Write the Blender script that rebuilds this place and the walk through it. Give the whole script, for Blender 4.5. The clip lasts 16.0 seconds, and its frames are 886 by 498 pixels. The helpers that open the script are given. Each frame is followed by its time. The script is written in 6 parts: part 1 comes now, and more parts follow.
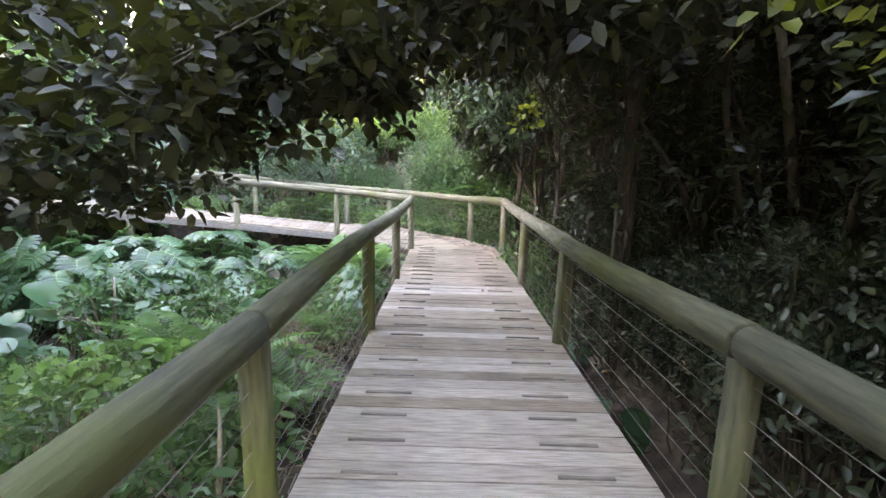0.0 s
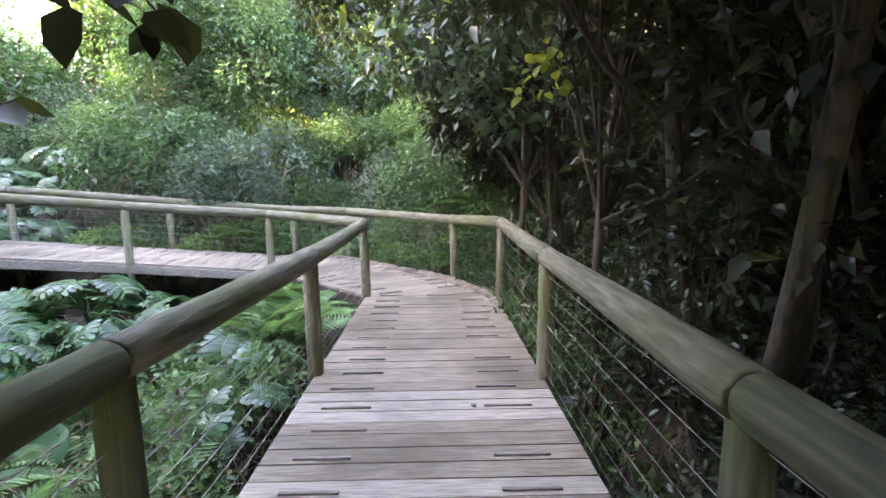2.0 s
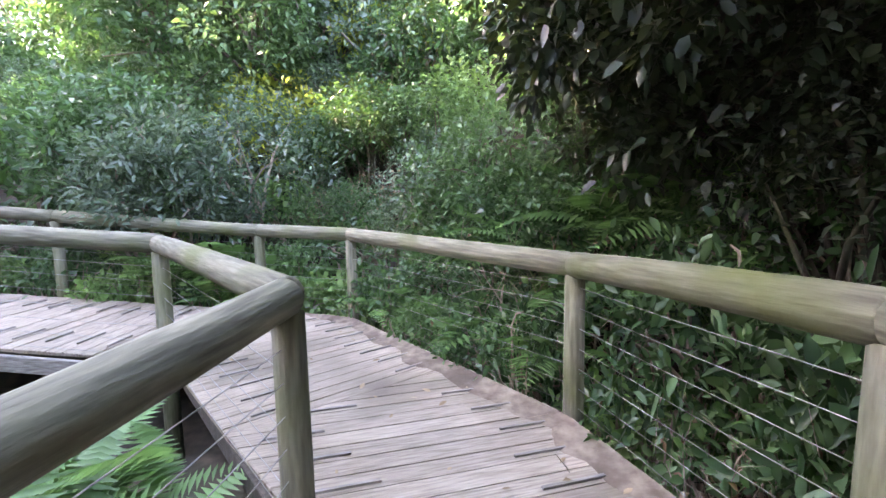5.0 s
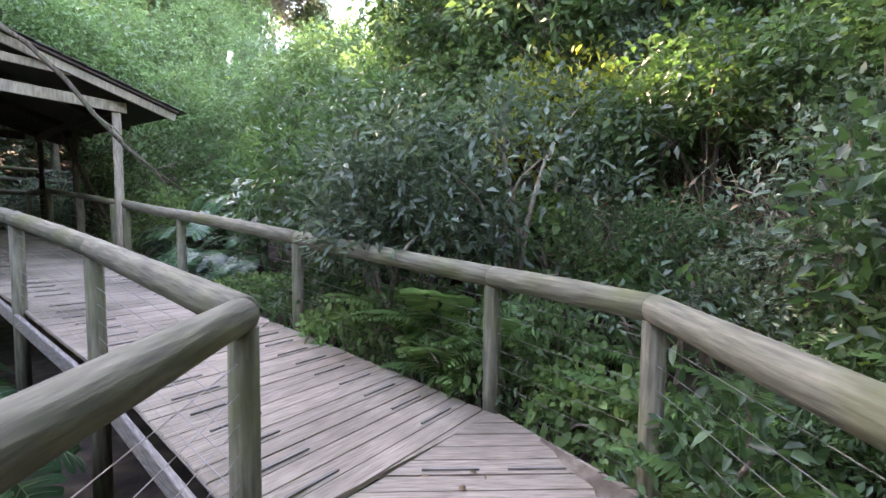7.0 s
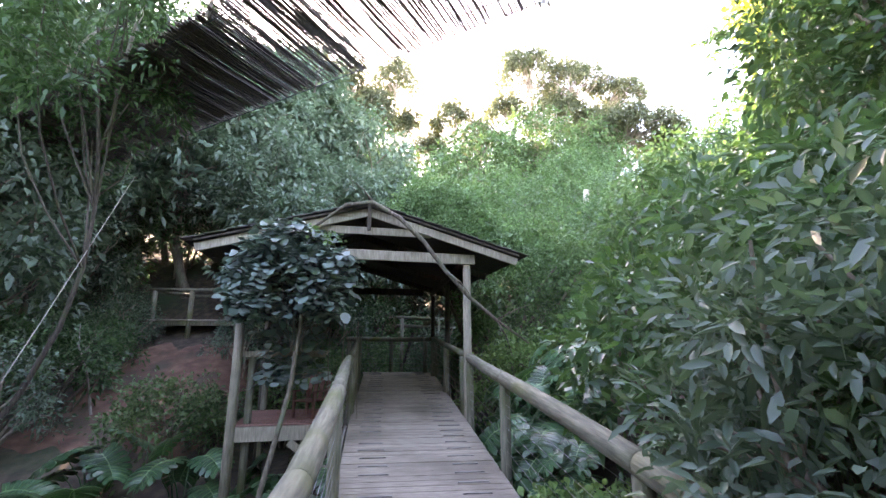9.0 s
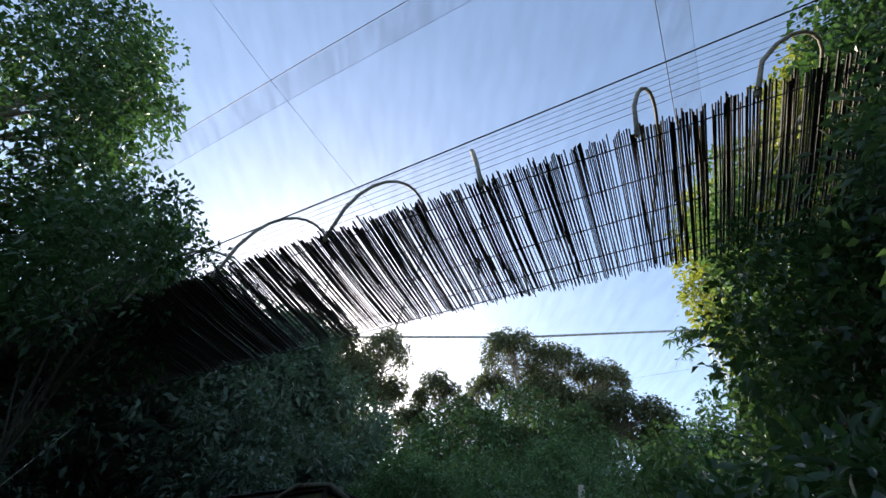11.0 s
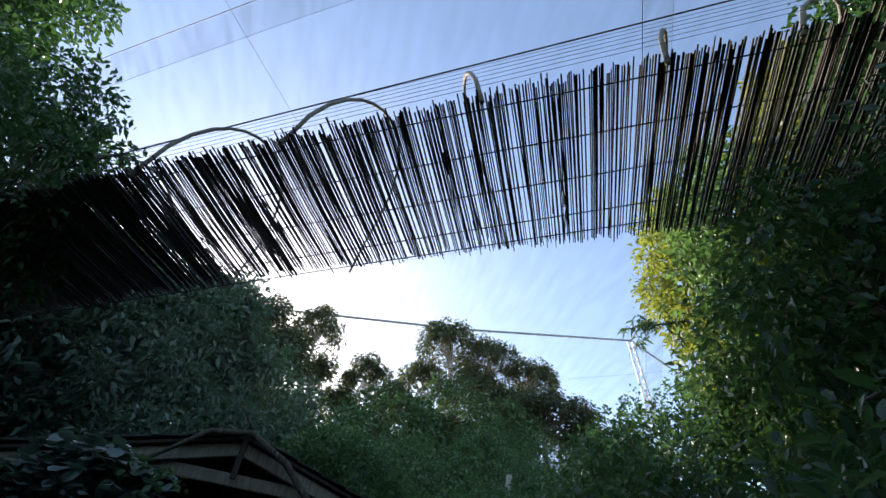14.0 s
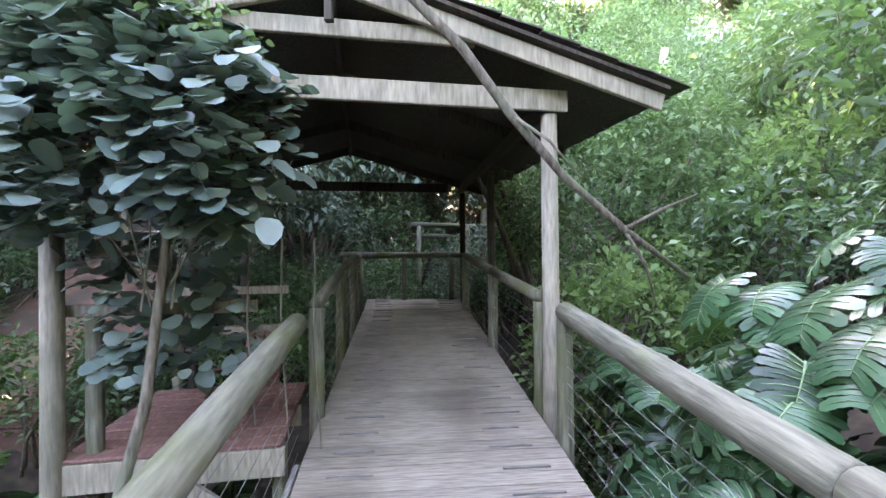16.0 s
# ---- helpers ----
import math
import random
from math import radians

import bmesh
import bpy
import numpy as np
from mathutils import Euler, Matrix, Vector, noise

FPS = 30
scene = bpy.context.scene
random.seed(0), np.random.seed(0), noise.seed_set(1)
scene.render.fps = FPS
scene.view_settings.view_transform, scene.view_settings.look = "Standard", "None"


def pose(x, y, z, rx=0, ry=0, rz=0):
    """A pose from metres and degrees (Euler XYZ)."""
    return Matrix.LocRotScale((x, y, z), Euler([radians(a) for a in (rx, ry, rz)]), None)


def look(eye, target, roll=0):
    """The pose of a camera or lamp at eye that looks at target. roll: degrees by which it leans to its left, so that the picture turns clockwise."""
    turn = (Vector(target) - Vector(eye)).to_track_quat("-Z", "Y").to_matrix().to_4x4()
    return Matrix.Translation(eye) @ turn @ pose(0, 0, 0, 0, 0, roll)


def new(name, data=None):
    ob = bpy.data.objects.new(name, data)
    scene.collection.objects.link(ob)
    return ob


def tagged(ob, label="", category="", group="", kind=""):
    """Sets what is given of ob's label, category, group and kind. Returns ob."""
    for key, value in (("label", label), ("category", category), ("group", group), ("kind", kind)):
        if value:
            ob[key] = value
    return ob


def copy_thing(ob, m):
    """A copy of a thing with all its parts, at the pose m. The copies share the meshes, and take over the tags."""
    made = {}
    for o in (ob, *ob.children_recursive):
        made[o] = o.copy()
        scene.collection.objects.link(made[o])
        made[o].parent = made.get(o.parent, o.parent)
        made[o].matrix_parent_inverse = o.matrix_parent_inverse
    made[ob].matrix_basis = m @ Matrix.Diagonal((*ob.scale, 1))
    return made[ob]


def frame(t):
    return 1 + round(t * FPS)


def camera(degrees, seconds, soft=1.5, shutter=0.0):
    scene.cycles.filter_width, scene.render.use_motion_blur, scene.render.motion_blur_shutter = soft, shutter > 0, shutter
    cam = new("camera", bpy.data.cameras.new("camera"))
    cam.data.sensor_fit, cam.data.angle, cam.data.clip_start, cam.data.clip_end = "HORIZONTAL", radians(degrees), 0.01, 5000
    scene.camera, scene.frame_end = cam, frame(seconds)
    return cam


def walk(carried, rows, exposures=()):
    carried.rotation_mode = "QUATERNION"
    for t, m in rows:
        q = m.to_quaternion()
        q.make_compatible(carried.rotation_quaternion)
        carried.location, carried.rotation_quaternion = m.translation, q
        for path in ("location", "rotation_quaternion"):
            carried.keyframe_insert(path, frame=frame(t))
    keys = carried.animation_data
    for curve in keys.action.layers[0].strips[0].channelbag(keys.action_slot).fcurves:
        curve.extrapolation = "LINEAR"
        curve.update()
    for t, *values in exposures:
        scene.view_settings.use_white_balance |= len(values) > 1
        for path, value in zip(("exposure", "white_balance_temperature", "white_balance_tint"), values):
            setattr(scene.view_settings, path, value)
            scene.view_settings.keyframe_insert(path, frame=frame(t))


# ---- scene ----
cam = camera(90.0, 16.0)
PATH = [
    (0, (-0.165, 0.086, 1.533), (-0.142, 2.057, 1.191), 1.6),
    (0.5, (0.004, 0.755, 1.533), (0.095, 2.728, 1.221), 0.5),
    (1, (0.093, 1.477, 1.491), (0.175, 3.451, 1.181), -0.8),
    (1.5, (0.125, 2.207, 1.493), (0.248, 4.181, 1.2), -0.3),
    (2, (0.15, 2.944, 1.476), (0.214, 4.923, 1.195), -0.5),
    (2.5, (0.109, 3.616, 1.463), (0.116, 5.596, 1.183), -0.3),
    (3, (0.109, 4.326, 1.451), (0.09, 6.307, 1.171), -0.5),
    (3.2, (0.12, 4.623, 1.447), (0.09, 6.604, 1.168), -0.4),
    (5.3, (-0.046, 7.77, 1.32), (-0.321, 9.741, 1.121), -1.0),
    (5.5, (-0.084, 8.053, 1.343), (-0.486, 10.002, 1.151), -1.5),
    (6, (-0.177, 8.747, 1.393), (-1.02, 10.554, 1.228), 0.2),
    (6.5, (-0.398, 9.33, 1.428), (-1.581, 10.936, 1.28), -0.2),
    (7, (-0.753, 9.929, 1.42), (-2.138, 11.367, 1.291), 0.5),
    (7.5, (-1.169, 10.416, 1.442), (-2.82, 11.538, 1.32), 0.1),
    (8, (-1.676, 10.777, 1.498), (-3.557, 11.446, 1.375), -0.6),
    (8.5, (-2.201, 11.028, 1.629), (-4.17, 11.365, 1.535), 0.3),
    (8.8, (-2.456, 11.119, 1.768), (-4.445, 11.205, 1.952), 0.1),
    (9, (-2.597, 11.155, 1.843), (-4.55, 11.178, 2.271), 0.2),
    (9.4, (-2.859, 11.182, 1.993), (-4.685, 11.167, 2.809), 0.2),
    (9.5, (-2.872, 11.179, 2.013), (-4.655, 11.162, 2.919), 0.1),
    (10, (-2.862, 11.241, 2.051), (-4.381, 11.191, 3.352), 2.1),
    (12.3, (-3.127, 11.261, 1.996), (-4.461, 11.345, 3.484), 6.5),
    (12.5, (-3.183, 11.213, 2.013), (-4.511, 11.319, 3.504), 6.1),
    (13, (-3.467, 11.116, 2.037), (-4.796, 11.307, 3.519), 5.3),
    (13.5, (-3.851, 11.062, 2.07), (-5.147, 11.29, 3.576), 5.0),
    (14, (-4.323, 10.988, 2.1), (-5.672, 11.261, 3.551), 4.6),
    (14.5, (-4.868, 11.039, 2.181), (-6.308, 11.388, 3.525), 3.3),
    (15, (-5.479, 10.88, 2.241), (-7.221, 11.285, 3.134), 1.4),
    (15.5, (-6.182, 10.865, 2.198), (-8.125, 11.108, 2.603), 0.0),
    (16, (-6.811, 10.864, 2.129), (-8.81, 10.809, 2.137), -0.4),
]
# exposure follows the film camera as it tilts up to the bright sky
EXPOSURES = [(0, 6.0, 9600, 26), (1.0, 6.15, 9200, 29), (1.5, 6.1, 8800, 29), (2, 5.6, 8800, 28), (3, 5.4, 8700, 28), (5.5, 5.5, 8200, 29), (6.0, 5.05, 8300, 26), (7.0, 4.85, 8800, 31), (7.5, 5.1, 8800, 31), (8.5, 5.0, 8500, 29), (9.0, 4.65, 8300, 31), (9.4, 3.3, 7800, 16), (10.0, 1.1, 7200, 10), (12.5, 1.1, 6700, 11), (13.5, 1.15, 6500, 11), (14.5, 1.3, 6900, 13), (15.0, 1.6, 6300, 12), (15.5, 2.95, 6500, 15), (16, 5.55, 8700, 32)]
walk(cam, [(t, look(eye, target, roll)) for t, eye, target, roll in PATH], EXPOSURES)

# ---- world and sun ----
SUN_WAY = Vector((-0.83, -0.23, 0.508))
world = bpy.data.worlds.new("sky")
scene.world = world
world.use_nodes = True
wn = world.node_tree
sky = wn.nodes.new("ShaderNodeTexSky")
sky.sky_type = "NISHITA"
sky.sun_disc = False
sky.sun_elevation = radians(31)
sky.sun_rotation = radians(-105.5)
sky.air_density, sky.dust_density, sky.ozone_density = 1.0, 0.5, 1.0
wn.nodes["Background"].inputs[1].default_value = 0.15
wn.links.new(sky.outputs[0], wn.nodes["Background"].inputs[0])
sun = new("sun", bpy.data.lights.new("sun", "SUN"))
sun.data.energy, sun.data.angle, sun.data.color = 3.2, radians(0.5), (1.0, 0.9, 0.74)
sun.matrix_world = look(SUN_WAY * 60, (0, 0, 0))


# ---- materials ----
def material(name):
    m = bpy.data.materials.new(name)
    m.use_nodes = True
    return m, m.node_tree.nodes, m.node_tree.links, m.node_tree.nodes["Principled BSDF"]


def ramp(nodes, stops):
    r = nodes.new("ShaderNodeValToRGB")
    while len(r.color_ramp.elements) < len(stops):
        r.color_ramp.elements.new(0.5)
    for e, (p, c) in zip(r.color_ramp.elements, stops):
        e.position, e.color = p, (*c, 1)
    return r


def noise_node(nodes, links, coords, scale, stretch=(1, 1, 1), detail=5.0):
    mp = nodes.new("ShaderNodeMapping")
    mp.inputs["Scale"].default_value = stretch
    links.new(coords, mp.inputs[0])
    n = nodes.new("ShaderNodeTexNoise")
    n.inputs["Scale"].default_value, n.inputs["Detail"].default_value = scale, detail
    links.new(mp.outputs[0], n.inputs[0])
    return n


def surface(name, dark, mid, light, scale, stretch=(1, 1, 1), rough=0.85, bump=0.4, stain=None, stain_scale=1.3, vary=0.25, stain_at=(0.5, 0.68), world_stain=True):
    """Weathered matter: grain at one scale, stains at another, a tone of its own for each piece."""
    m, nodes, links, bsdf = material(name)
    tc, oi, geo = nodes.new("ShaderNodeTexCoord"), nodes.new("ShaderNodeObjectInfo"), nodes.new("ShaderNodeNewGeometry")
    off = nodes.new("ShaderNodeVectorMath")
    off.operation = "ADD"
    links.new(tc.outputs["Object"], off.inputs[0])
    shift = nodes.new("ShaderNodeMath")
    shift.operation, shift.inputs[1].default_value = "MULTIPLY", 37.0
    links.new(oi.outputs["Random"], shift.inputs[0])
    links.new(shift.outputs[0], off.inputs[1])
    grain = noise_node(nodes, links, off.outputs[0], scale, stretch, 8.0)
    col = ramp(nodes, [(0.3, dark), (0.5, mid), (0.72, light)])
    links.new(grain.outputs[0], col.inputs[0])
    out = col.outputs[0]
    if stain:
        big = noise_node(nodes, links, geo.outputs["Position"] if world_stain else off.outputs[0], stain_scale, (1, 1, 1), 6.0)
        mask = ramp(nodes, [(stain_at[0], (0, 0, 0)), (stain_at[1], (1, 1, 1))])
        links.new(big.outputs[0], mask.inputs[0])
        mix = nodes.new("ShaderNodeMix")
        mix.data_type = "RGBA"
        links.new(mask.outputs[0], mix.inputs[0])
        links.new(out, mix.inputs[6])
        mix.inputs[7].default_value = (*stain, 1)
        out = mix.outputs[2]
    hsv = nodes.new("ShaderNodeHueSaturation")
    tone = nodes.new("ShaderNodeMapRange")
    tone.inputs[3].default_value, tone.inputs[4].default_value = 1 - vary, 1 + vary
    links.new(oi.outputs["Random"], tone.inputs[0])
    links.new(tone.outputs[0], hsv.inputs["Value"])
    links.new(out, hsv.inputs["Color"])
    links.new(hsv.outputs[0], bsdf.inputs["Base Color"])
    bsdf.inputs["Roughness"].default_value = rough
    bp = nodes.new("ShaderNodeBump")
    bp.inputs["Strength"].default_value, bp.inputs["Distance"].default_value = bump, 0.02
    links.new(grain.outputs[0], bp.inputs["Height"])
    links.new(bp.outputs[0], bsdf.inputs["Normal"])
    return m


def leafy(name, dark, mid, light, glow, rough=0.42, through_part=0.35, vary=0.2):
    """A leaf: a tone of its own for each leaf, sheen above, and light let through."""
    m, nodes, links, bsdf = material(name)
    geo, oi = nodes.new("ShaderNodeNewGeometry"), nodes.new("ShaderNodeObjectInfo")
    col = ramp(nodes, [(0.0, dark), (0.5, mid), (0.93, light)])
    links.new(geo.outputs["Random Per Island"], col.inputs[0])
    hsv = nodes.new("ShaderNodeHueSaturation")
    tone = nodes.new("ShaderNodeMapRange")
    tone.inputs[3].default_value, tone.inputs[4].default_value = 1 - vary, 1 + vary
    links.new(oi.outputs["Random"], tone.inputs[0])
    links.new(tone.outputs[0], hsv.inputs["Value"])
    links.new(col.outputs[0], hsv.inputs["Color"])
    links.new(hsv.outputs[0], bsdf.inputs["Base Color"])
    bsdf.inputs["Roughness"].default_value = rough
    bsdf.inputs["Specular IOR Level"].default_value = 0.5
    tr = nodes.new("ShaderNodeBsdfTranslucent")
    tint = nodes.new("ShaderNodeMix")
    tint.data_type = "RGBA"
    tint.inputs[0].default_value = 0.6
    links.new(hsv.outputs[0], tint.inputs[6])
    tint.inputs[7].default_value = (*glow, 1)
    links.new(tint.outputs[2], tr.inputs[0])
    mix = nodes.new("ShaderNodeMixShader")
    mix.inputs[0].default_value = through_part
    links.new(bsdf.outputs[0], mix.inputs[1])
    links.new(tr.outputs[0], mix.inputs[2])
    links.new(mix.outputs[0], nodes["Material Output"].inputs[0])
    return m


PLANK = surface("weathered_plank", (0.225, 0.193, 0.163), (0.355, 0.308, 0.262), (0.46, 0.405, 0.35), 5, (1.2, 14, 14), 0.8, 0.35, (0.17, 0.16, 0.14), 1.1, 0.13, (0.56, 0.74))
MUDDY = surface("muddy_plank", (0.17, 0.138, 0.106), (0.262, 0.216, 0.17), (0.35, 0.294, 0.236), 5, (1.2, 14, 14), 0.85, 0.35, (0.12, 0.095, 0.07), 0.9, 0.12, (0.45, 0.7))
BATTEN = surface("weathered_batten", (0.12, 0.105, 0.095), (0.2, 0.18, 0.16), (0.3, 0.275, 0.25), 6, (1.2, 12, 12), 0.85, 0.35, None, 1, 0.2)
LOG = surface("weathered_log", (0.074, 0.07, 0.048), (0.132, 0.125, 0.086), (0.21, 0.197, 0.14), 4, (9, 9, 1.0), 0.8, 0.5, (0.085, 0.095, 0.03), 1.7, 0.15, (0.5, 0.72))
# green moss, with the trees' shade darkened into the log colour as well
MOSSLOG_SHADED = surface("mossy_shaded_log", (0.032, 0.034, 0.02), (0.057, 0.061, 0.033), (0.096, 0.097, 0.058), 4, (9, 9, 1.0), 0.85, 0.5, (0.075, 0.09, 0.02), 1.4, 0.15, (0.42, 0.66))
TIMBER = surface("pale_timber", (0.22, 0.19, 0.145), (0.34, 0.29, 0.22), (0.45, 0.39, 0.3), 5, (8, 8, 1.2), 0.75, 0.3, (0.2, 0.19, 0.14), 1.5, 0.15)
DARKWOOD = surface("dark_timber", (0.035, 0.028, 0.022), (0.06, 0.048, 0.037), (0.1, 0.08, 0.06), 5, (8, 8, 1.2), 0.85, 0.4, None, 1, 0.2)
SHINGLE = surface("roof_shingle", (0.03, 0.027, 0.024), (0.06, 0.053, 0.046), (0.12, 0.105, 0.09), 9, (4, 1, 1), 0.9, 0.5, (0.06, 0.075, 0.03), 2.0, 0.3)
BARK = surface("bark", (0.07, 0.055, 0.04), (0.14, 0.115, 0.085), (0.24, 0.2, 0.155), 7, (5, 5, 0.9), 0.9, 0.7, (0.14, 0.15, 0.1), 2.0, 0.2)
PALEBARK = surface("pale_bark", (0.22, 0.19, 0.155), (0.34, 0.3, 0.25), (0.46, 0.42, 0.36), 6, (5, 5, 1), 0.85, 0.5, (0.16, 0.13, 0.1), 2.0, 0.2)
TWIG = surface("dry_twig", (0.16, 0.125, 0.095), (0.26, 0.21, 0.165), (0.38, 0.325, 0.265), 8, (2, 2, 2), 0.9, 0.2, None, 1, 0.15)
SOIL = surface("forest_soil", (0.025, 0.019, 0.014), (0.055, 0.04, 0.028), (0.11, 0.08, 0.055), 5, (1, 1, 1), 0.95, 0.8, (0.03, 0.045, 0.018), 0.4, 0.0)
DIRT = surface("trodden_earth", (0.1, 0.075, 0.055), (0.16, 0.125, 0.095), (0.24, 0.195, 0.155), 12, (1, 1, 1), 0.95, 0.7, (0.08, 0.06, 0.045), 3.0, 0.0)
REDSOIL = surface("red_clay_bank", (0.07, 0.035, 0.025), (0.13, 0.065, 0.045), (0.2, 0.11, 0.075), 3, (1, 1, 2), 0.95, 0.8, (0.06, 0.045, 0.03), 1.0, 0.1)
REED = surface("reed", (0.05, 0.04, 0.03), (0.1, 0.082, 0.06), (0.19, 0.155, 0.11), 6, (6, 6, 1), 0.7, 0.2, None, 1, 0.4)
HOOP = surface("hoop_pole", (0.2, 0.18, 0.15), (0.3, 0.27, 0.225), (0.4, 0.36, 0.3), 6, (3, 3, 3), 0.7, 0.2, None, 1, 0.2)
REDPAINT = surface("faded_red_wood", (0.16, 0.075, 0.06), (0.22, 0.105, 0.085), (0.3, 0.16, 0.13), 6, (2, 9, 9), 0.75, 0.2, None, 1, 0.1)
STONE = surface("pale_stone", (0.3, 0.28, 0.25), (0.42, 0.4, 0.36), (0.5, 0.48, 0.44), 14, (1, 1, 1), 0.8, 0.3, None, 1, 0.2)
DEADLEAF = leafy("dry_leaf", (0.12, 0.075, 0.04), (0.22, 0.15, 0.085), (0.36, 0.27, 0.17), (0.3, 0.2, 0.1), 0.7, 0.2)


def metal(name, colour, rough, scale):
    m, nodes, links, bsdf = material(name)
    tc = nodes.new("ShaderNodeTexCoord")
    n = noise_node(nodes, links, tc.outputs["Object"], scale)
    c = ramp(nodes, [(0.3, tuple(0.6 * v for v in colour)), (0.7, colour)])
    links.new(n.outputs[0], c.inputs[0])
    links.new(c.outputs[0], bsdf.inputs["Base Color"])
    bsdf.inputs["Metallic"].default_value, bsdf.inputs["Roughness"].default_value = 0.8, rough
    return m


WIRE = metal("galvanised_wire", (0.36, 0.35, 0.33), 0.55, 6)
CABLE = metal("dark_cable", (0.12, 0.12, 0.13), 0.55, 6)
MAST = metal("galvanised_mast", (0.75, 0.76, 0.78), 0.5, 3)

# netting: threads too fine to build singly, so a weave of thin pale thread and clear air
def netting(name, thin, thick):
    m, nodes, links, bsdf = material(name)
    bsdf.inputs["Base Color"].default_value = (0.75, 0.77, 0.8, 1)
    bsdf.inputs["Roughness"].default_value = 0.7
    tc = nodes.new("ShaderNodeTexCoord")
    fold = noise_node(nodes, links, tc.outputs["Object"], 0.35, (1, 4, 1), 4)
    cover = ramp(nodes, [(0.35, (thin,) * 3), (0.75, (thick,) * 3)])
    links.new(fold.outputs[0], cover.inputs[0])
    mix, clear = nodes.new("ShaderNodeMixShader"), nodes.new("ShaderNodeBsdfTransparent")
    links.new(cover.outputs[0], mix.inputs[0])
    links.new(clear.outputs[0], mix.inputs[1])
    links.new(bsdf.outputs[0], mix.inputs[2])
    links.new(mix.outputs[0], nodes["Material Output"].inputs[0])
    return m


NET = netting("bird_netting", 0.03, 0.14)
NET_SEAM = netting("doubled_bird_netting", 0.06, 0.26)

GREEN = leafy("mid_green_leaf", (0.039, 0.0845, 0.036), (0.072, 0.143, 0.06), (0.13, 0.228, 0.1), (0.17, 0.34, 0.08))
DEEP = leafy("deep_green_leaf", (0.0261, 0.0609, 0.0319), (0.0508, 0.109, 0.0551), (0.0943, 0.174, 0.087), (0.1, 0.24, 0.04), 0.3, 0.4)
GREY = leafy("grey_green_leaf", (0.0607, 0.101, 0.0743), (0.101, 0.155, 0.115), (0.162, 0.23, 0.176), (0.14, 0.26, 0.08), 0.45, 0.35)
BRIGHT = leafy("bright_green_leaf", (0.069, 0.145, 0.045), (0.115, 0.22, 0.075), (0.196, 0.32, 0.125), (0.25, 0.45, 0.11), 0.45, 0.4)
# yellower, lighter leaf: the sunlight on foliage is put into its colour
LIME = leafy("sunlit_lime_leaf", (0.13, 0.18, 0.035), (0.21, 0.27, 0.055), (0.32, 0.36, 0.1), (0.5, 0.55, 0.07), 0.5, 0.5)
FERN = leafy("fern_leaf", (0.055, 0.135, 0.046), (0.1, 0.21, 0.072), (0.155, 0.295, 0.11), (0.2, 0.4, 0.1), 0.5, 0.4)
MONST = leafy("split_leaf", (0.018, 0.06, 0.03), (0.032, 0.095, 0.044), (0.058, 0.14, 0.066), (0.11, 0.3, 0.055), 0.3, 0.25, 0.35)
RIB = leafy("leaf_rib", (0.13, 0.24, 0.1), (0.19, 0.32, 0.14), (0.26, 0.4, 0.2), (0.3, 0.5, 0.15), 0.5, 0.2)
GUM = leafy("gum_leaf", (0.06, 0.08, 0.05), (0.1, 0.125, 0.075), (0.15, 0.175, 0.1), (0.24, 0.27, 0.1), 0.45, 0.4)
# leaf colour lowered to near black, so it carries the thicket's deep shade
SHADE = leafy("shaded_thicket_leaf", (0.012, 0.024, 0.014), (0.022, 0.04, 0.022), (0.045, 0.07, 0.04), (0.14, 0.18, 0.03), 0.38, 0.2)
# overhead leaves near black: their backlit, shaded undersides are put into the colour
CANOPY_SHADE = leafy("shaded_canopy_leaf", (0.01, 0.014, 0.008), (0.016, 0.023, 0.012), (0.04, 0.05, 0.018), (0.16, 0.17, 0.02), 0.62, 0.16)
CREEPER = leafy("creeper_leaf", (0.1, 0.155, 0.14), (0.155, 0.215, 0.195), (0.23, 0.29, 0.26), (0.16, 0.3, 0.1), 0.4, 0.2)
MOSSBARK = surface("dark_bark", (0.03, 0.024, 0.018), (0.06, 0.048, 0.036), (0.11, 0.09, 0.07), 7, (5, 5, 0.9), 0.9, 0.7, (0.06, 0.065, 0.03), 2.0, 0.2)


